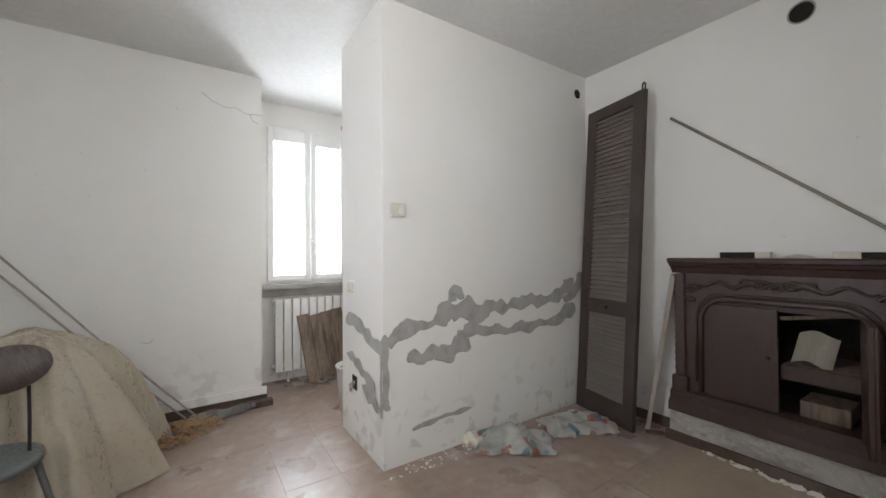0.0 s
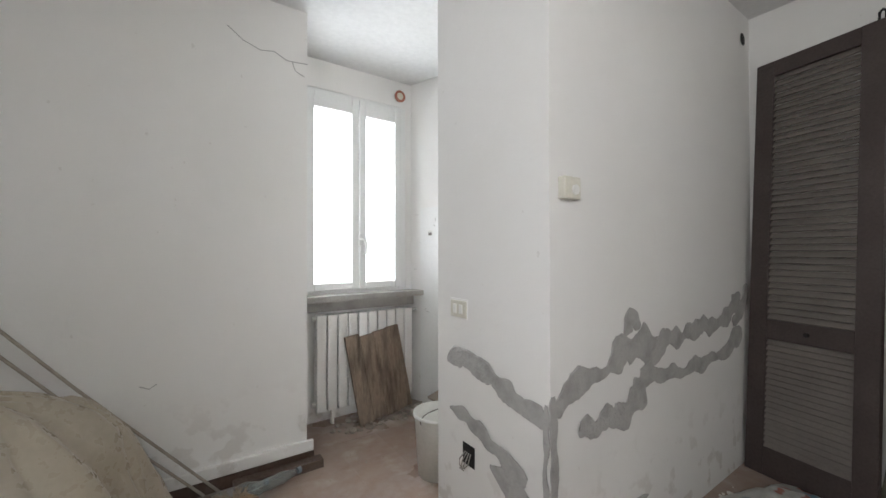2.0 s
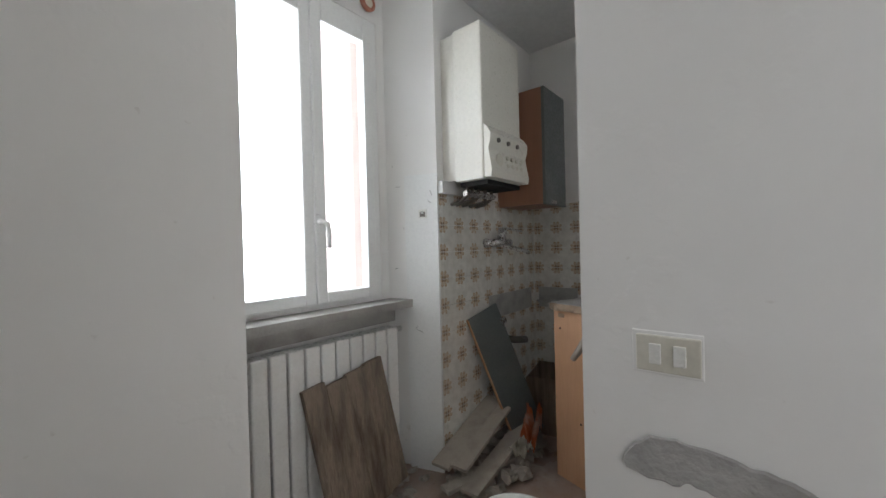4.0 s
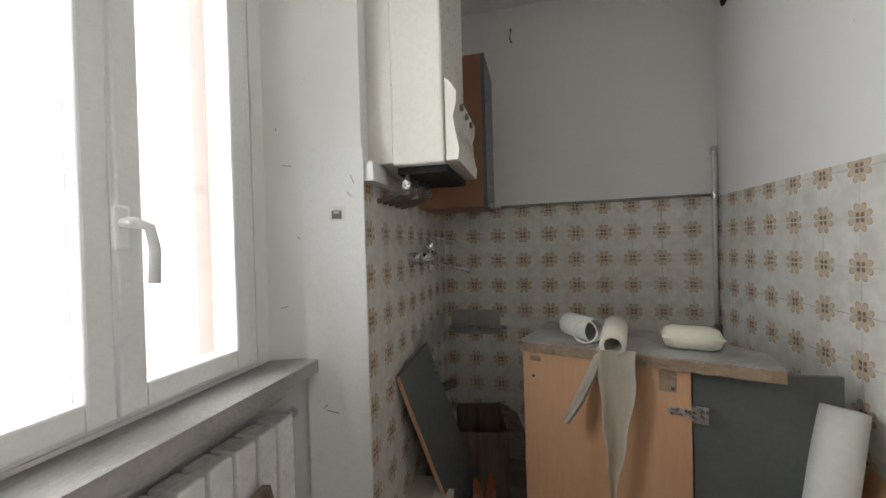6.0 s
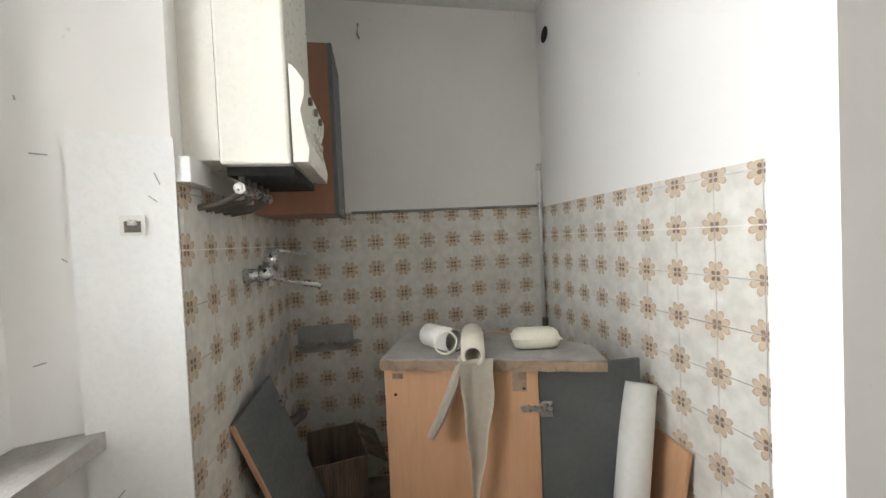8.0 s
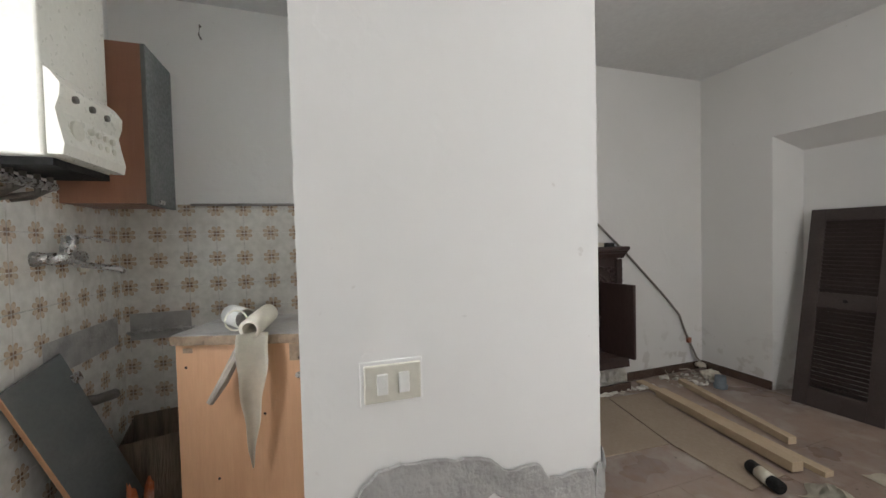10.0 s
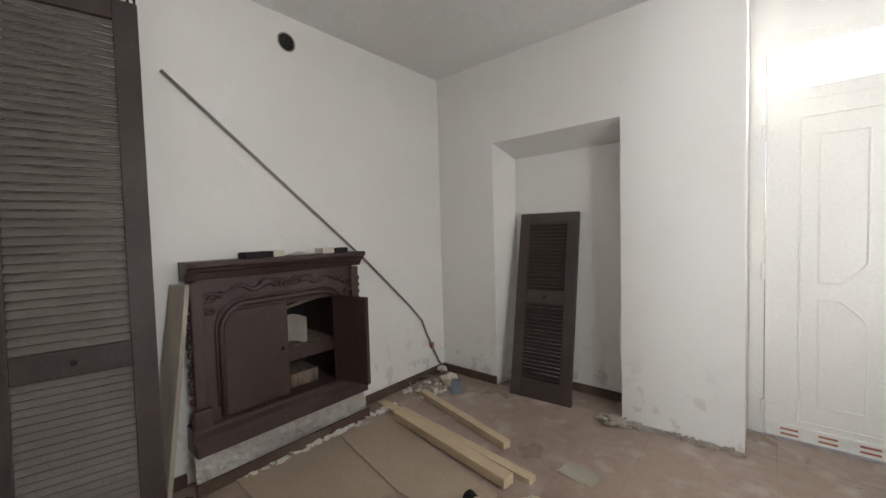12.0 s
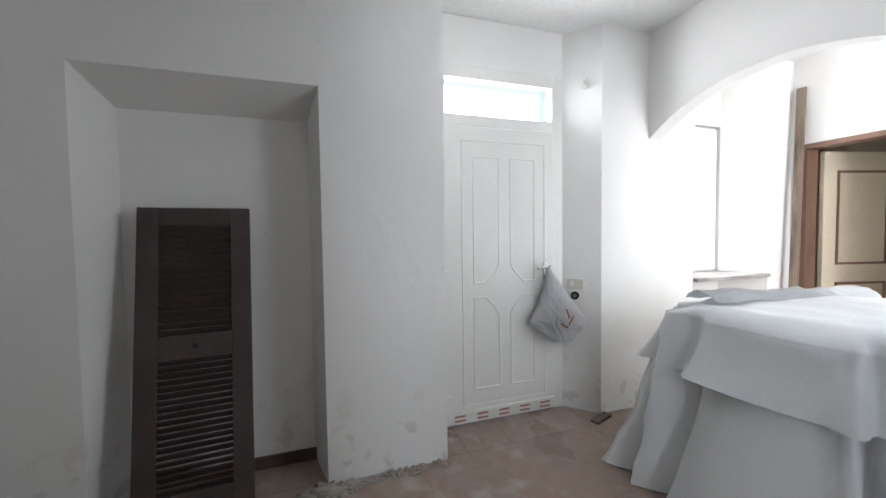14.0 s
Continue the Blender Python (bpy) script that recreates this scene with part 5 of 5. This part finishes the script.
for k, (dy, L) in enumerate(((-0.035, 0.06), (-0.014, 0.075), (0.010, 0.075), (0.033, 0.06))):
    sweep(glove, [(0.12, dy * 0.7, 0.022), (0.15 + L * 0.4, dy, 0.024), (0.15 + L, dy * 1.3, 0.012)], [0.014, 0.013, 0.009], 6)
sweep(glove, [(0.06, 0.03, 0.02), (0.09, 0.065, 0.02), (0.125, 0.075, 0.012)], [0.014, 0.013, 0.009], 6)
bmesh.ops.transform(glove, matrix=pose(1.10, -0.74, 0, 0, 0, -12), verts=glove.verts)
tagged(link("work_glove", glove, M_RUBBLE, smooth=True), "dirty grey work glove lying by the pier", "glove")
rng = random.Random(52)
for k in range(3):
    loop = [(2.56 + 0.05 * k + (0.10 + 0.02 * k) * math.cos(a) + 0.02 * rng.random(), -0.52 + 0.03 * k + 0.12 * math.sin(a), 0.008 + 0.012 * k + 0.01 * math.sin(3 * a)) for a in np.linspace(0.4 * k, 4.9 + 0.3 * k, 26)]
    tagged(link("loose_cable", sweep(bmesh.new(), loop, 0.005, 6), M_PLANKG, smooth=True), "dusty loose cable coiled in the room corner", "cable", "loose cables")
tagged(link("crumpled_paper", rubble(bmesh.new(), 2.50, -0.60, 0.05, 0.05, 12, 0.05, 0.10, 0.01, 0.8, 43), M_PAPER), "crumpled white paper in the room corner", "paper")
tagged(link("crumpled_paper", rubble(bmesh.new(), 2.69, -0.72, 0.03, 0.03, 10, 0.04, 0.08, 0.05, 0.9, 44), M_PAPER), "crumpled white paper under the conduit end", "paper")
tagged(link("metal_scrap", box(bmesh.new(), -0.09, 0.09, -0.03, 0.03, 0, 0.02, 0.003, pose(-0.66, -0.93, 0.001, 0, 0, 20)), M_STEEL), "dark scrap on the floor beside the jamb", "scrap")
for a, c, w in (((1.44, 3.64, 0.11), (2.02, 3.67, 0.27), 0.11), ((1.47, 3.545, 0.12), (1.98, 3.58, 0.25), 0.10), ((1.44, 3.46, 0.04), (2.08, 3.50, 0.12), 0.10), ((1.40, 3.58, 0.03), (1.92, 3.43, 0.05), 0.07)):
    a3, c3 = Vector(a), Vector(c)
    bm = box(bmesh.new(), 0, (c3 - a3).length, -w / 2, w / 2, 0, 0.02, 0.003)
    bmesh.ops.transform(bm, matrix=upright(a3, c3 - a3, a3 + Vector((0, 0, 1))), verts=bm.verts)
    tagged(link("scrap_plank", bm, M_PLANKG), "dusty scrap plank on the kitchen rubble", "plank", "scrap planks")
bm = cloth(bmesh.new(), 14, 14, lambda i, j: (1.93 + 0.12 * j, 3.36 + 0.10 * i, 0.06 + 0.22 * j * ridged(i * 3, j * 3, 1) + 0.04 * math.sin(i * 9)), 0.002)
tagged(link("orange_bag", bm, M_ORANGE), "orange and white plastic bag in the rubble", "bag")
bm = cloth(bmesh.new(), 14, 14, lambda i, j: (1.80 + 0.16 * j, 3.36 + 0.12 * i, 0.03 + 0.09 * ridged(i * 4, j * 4, 3) + 0.02 * math.sin(i * 12)), 0.002)
tagged(link("white_bag", bm, M_PAPER), "torn white plastic bag in the kitchen rubble", "bag")
tagged(link("drain_pipe", sweep(bmesh.new(), [(2.20, 3.72, 0.62), (2.20, 3.62, 0.62), (2.32, 3.60, 0.60)], 0.024), M_STEEL, smooth=True), "grey drain pipe stub from the wall", "pipe")
cb = thing("debris_box", pose(2.45, 3.48, 0.0, 0, 0, 12), "open dirty cardboard box under the broken wall", "box")
for a in ((-0.17, 0.17, -0.13, -0.125, 0, 0.38), (-0.17, 0.17, 0.125, 0.13, 0, 0.36), (-0.17, -0.165, -0.125, 0.125, 0, 0.37), (0.165, 0.17, -0.125, 0.125, 0, 0.38)):
    part("side", B(*a), M_BOARD, cb)
part("bottom", B(-0.165, 0.165, -0.125, 0.125, 0.0, 0.005), M_BOARD, cb)
part("flap", box(bmesh.new(), -0.17, 0.17, 0, 0.12, 0, 0.004, 0.0, pose(0, -0.13, 0.38, -35, 0, 180)), M_BOARD, cb)

# plastic bag hanging from the door handle
def bag_fn(i, j):
    a = 2 * math.pi * j
    half = 0.018 + 0.20 * min(1, i / 0.7) ** 1.3 * (1 - 0.62 * max(0, i - 0.72) / 0.28)
    half *= 1 + 0.45 * noise.noise(Vector((math.cos(a) * 1.6, math.sin(a) * 1.6, i * 3.2)))
    crease = 0.025 * ridged(math.cos(a) * 2.5, math.sin(a) * 2.5, i * 5, 1.3)
    x = -0.35 - 0.13 * i + half * math.cos(a)
    y = -1.10 + (0.015 + 0.055 * math.sin(math.pi * min(1, i))) * math.sin(a) + (crease - 0.02) * i
    return (x, y, 1.065 - 0.53 * i + 0.06 * i * noise.noise(Vector((math.cos(a) * 2, math.sin(a) * 2, 5))))


bg = thing("hanging_bag", pose(0, 0, 0), "crumpled white plastic shopping bag hanging on the door handle", "bag")
part("bag", cloth(bmesh.new(), 30, 48, bag_fn, 0.001), M_BAG, bg)
for k, (x, z, r) in enumerate(((-0.46, 0.74, 20), (-0.485, 0.69, -35), (-0.43, 0.66, 60))):
    part("print_mark", box(bmesh.new(), -0.006, 0.006, -0.001, 0.001, -0.035, 0.035, 0, pose(x, -1.026, z, 0, r, 0)), M_RED, bg)
sn = thing("wall_sensor", pose(-0.645, -1.082, 2.36, 0, 0, 132), "small white plastic sensor high on the entrance reveal", "sensor")
part("body", B(-0.022, 0.022, -0.028, 0, -0.04, 0.04, bev=0.008), M_ROCKER, sn)
part("bracket", B(-0.008, 0.008, -0.034, -0.028, -0.014, 0.014, bev=0.003), M_SWITCH, sn)
so2 = thing("wall_socket", pose(-0.60, -1.133, 0.845, 0, 0, 132), "dark round wall socket below the entrance switch", "socket")
part("plate", C((0, 0, 0), (0, -0.012, 0), 0.03, n=24), M_BLACK, so2)
part("centre", C((0, -0.012, 0), (0, -0.02, 0), 0.014, n=16), M_STEEL, so2)

# red pipe end and bits over the window
pe = thing("pipe_stub", pose(1.36, 4.03, 2.62), "red-brown pipe stub over the window", "pipe")
part("ring", lathe(bmesh.new(), [(0.045, 0), (0.05, 0.02), (0.036, 0.03), (0.03, 0.0)], 20, pose(0, 0, 0, 90, 0, 0)), M_RED, pe, "", True)
part("core", C((0, 0, 0), (0, -0.02, 0), 0.03), M_PAPER, pe)

# doorway casing and corridor
dc = thing("door_casing", pose(0, 0, 0), "brown wooden casing of the far doorway", "door casing")
dc["kind"] = "structure"
part("jamb", B(-2.88, -2.735, -0.93, -0.885, 0, 2.02), M_CASING, dc)
part("head", B(-2.88, -2.735, -0.885, -0.03, 1.98, 2.02), M_CASING, dc)
tagged(link("leaning_board", box(bmesh.new(), 0, 0.06, 0, 0.025, 0, 2.5, 0.003, upright((-2.60, -0.86, 0), (0.25, -0.9, 0), (-2.73, -0.93, 2.5))), M_BOARD), "long brown board leaning by the far doorway", "board")
cdr = thing("corridor_door", pose(-2.90, -0.865, 0, 0, 0, 166), "beige panelled inner door standing open in the corridor", "door")
part("leaf", B(0, 0.72, -0.02, 0.02, 0.008, 1.96, bev=0.003), M_HALL, cdr)
for z0, z1 in ((0.15, 0.85), (1.0, 1.80)):
    for x0, x1, c0, c1 in ((0.12, 0.60, z0, z0 + 0.02), (0.12, 0.60, z1 - 0.02, z1), (0.12, 0.14, z0 + 0.02, z1 - 0.02), (0.58, 0.60, z0 + 0.02, z1 - 0.02)):
        part("panel_moulding", B(x0, x1, -0.027, -0.02, c0, c1), M_CASING, cdr)
bm = B(0.655, 0.69, -0.027, -0.02, 0.95, 1.1, bev=0.003)
sweep(bm, [(0.672, -0.025, 1.05), (0.672, -0.07, 1.05), (0.58, -0.075, 1.045)], 0.009)
part("handle", bm, M_STEEL, cdr)

# ---- flower tiles ----
TT = 0.007
def tile_mesh(u0, u1, v0, v1):
    g = 0.0009
    bm = box(bmesh.new(), u0 + g, u1 - g, -TT, 0, v0 + g, v1 - g)
    me = bpy.data.meshes.new("tile")
    bm.to_mesh(me)
    bm.free()
    me.materials.append(M_TILE)
    return me


TILES = {}
def tiling(origin, angle, length, z_top, first, parent, holes=()):
    """Rows of tiles along a wall; first is where the first joint lies along the wall, joints at 1.22 m height."""
    m = pose(*origin, 0, 0, angle)
    k0 = math.floor(-first / PITCH) - 1
    zj = 1.22 - 9 * PITCH
    for a in range(k0, k0 + int(length / PITCH) + 4):
        s = first + a * PITCH
        u0, u1 = max(0, -s), min(PITCH, length - s)
        if u1 - u0 < 0.01:
            continue
        for b in range(0, 13):
            z = zj + b * PITCH
            v0, v1 = max(0, -z), min(PITCH, z_top - z)
            if v1 - v0 < 0.01:
                continue
            if any(h0 < s + PITCH / 2 < h1 and g0 < z + PITCH / 2 < g1 for h0, h1, g0, g1 in holes):
                continue
            key = tuple(round(v, 4) for v in (u0, u1, v0, v1))
            if key not in TILES:
                TILES[key] = tile_mesh(*key)
            o = new("tile", TILES[key])
            o.parent = parent
            o.matrix_basis = m @ pose(s, 0, z)


# end wall faces -x: local x runs along -y; partition back faces +y; side wall faces -y
tiling((2.7345, 3.728, 0), -90, 3.728 - 2.194, 1.548, 0.04, wall_end, [(0.0, 0.40, 0.69, 0.92)])
tiling((2.735, 2.1945, 0), 180, 2.735 - 0.95, 1.548, 2.735 - 1.511 - 9 * PITCH, wall_part)
tiling((1.58, 3.7275, 0), 0, 2.735 - 1.58, 1.548, 0.025, wall_left, [(0.475, 1.155, 0.69, 0.92)])
for a in ((2.728, 2.734, 3.33, 3.727, 0.70, 0.925), ):
    link("cement_patch", B(*a), M_CEMENT, wall_end)
link("cement_patch", B(2.06, 2.727, 3.722, 3.727, 0.70, 0.925), M_CEMENT, wall_left)
stuff("broken_mortar", rubble(bmesh.new(), 2.725, 3.53, 0.02, 0.20, 40, 0.02, 0.06, 0.80, 0.5, 31), M_CEMENT, "broken mortar in the damaged wall", "rubble")

# ---- floor tiles ----
FT = 0.30
bmf = box(bmesh.new(), 0.0006, FT - 0.0006, 0.0006, FT - 0.0006, -0.006, 0.0)
ftm = bpy.data.meshes.new("floor_tile")
bmf.to_mesh(ftm)
bmf.free()
ftm.materials.append(M_FLOOR)
rest = bmesh.new()
count = 0
for i in range(-18, 10):
    for j in range(-6, 14):
        x, y = i * FT + 0.06, j * FT + 0.02
        if -1.2 < x < 2.7 and -1.1 < y < 3.9:
            o = new("floor_tile", ftm)
            o.parent = floor_ob
            o.matrix_basis = pose(x, y, random.uniform(-0.0008, 0.0), 0, 0, 0)
            count += 1
        else:
            box(rest, x + 0.0012, x + FT - 0.0012, y + 0.0012, y + FT - 0.0012, -0.006, 0)
o = part("floor_tile_rest", rest, M_FLOOR, floor_ob)
o["kind"] = "stuff"
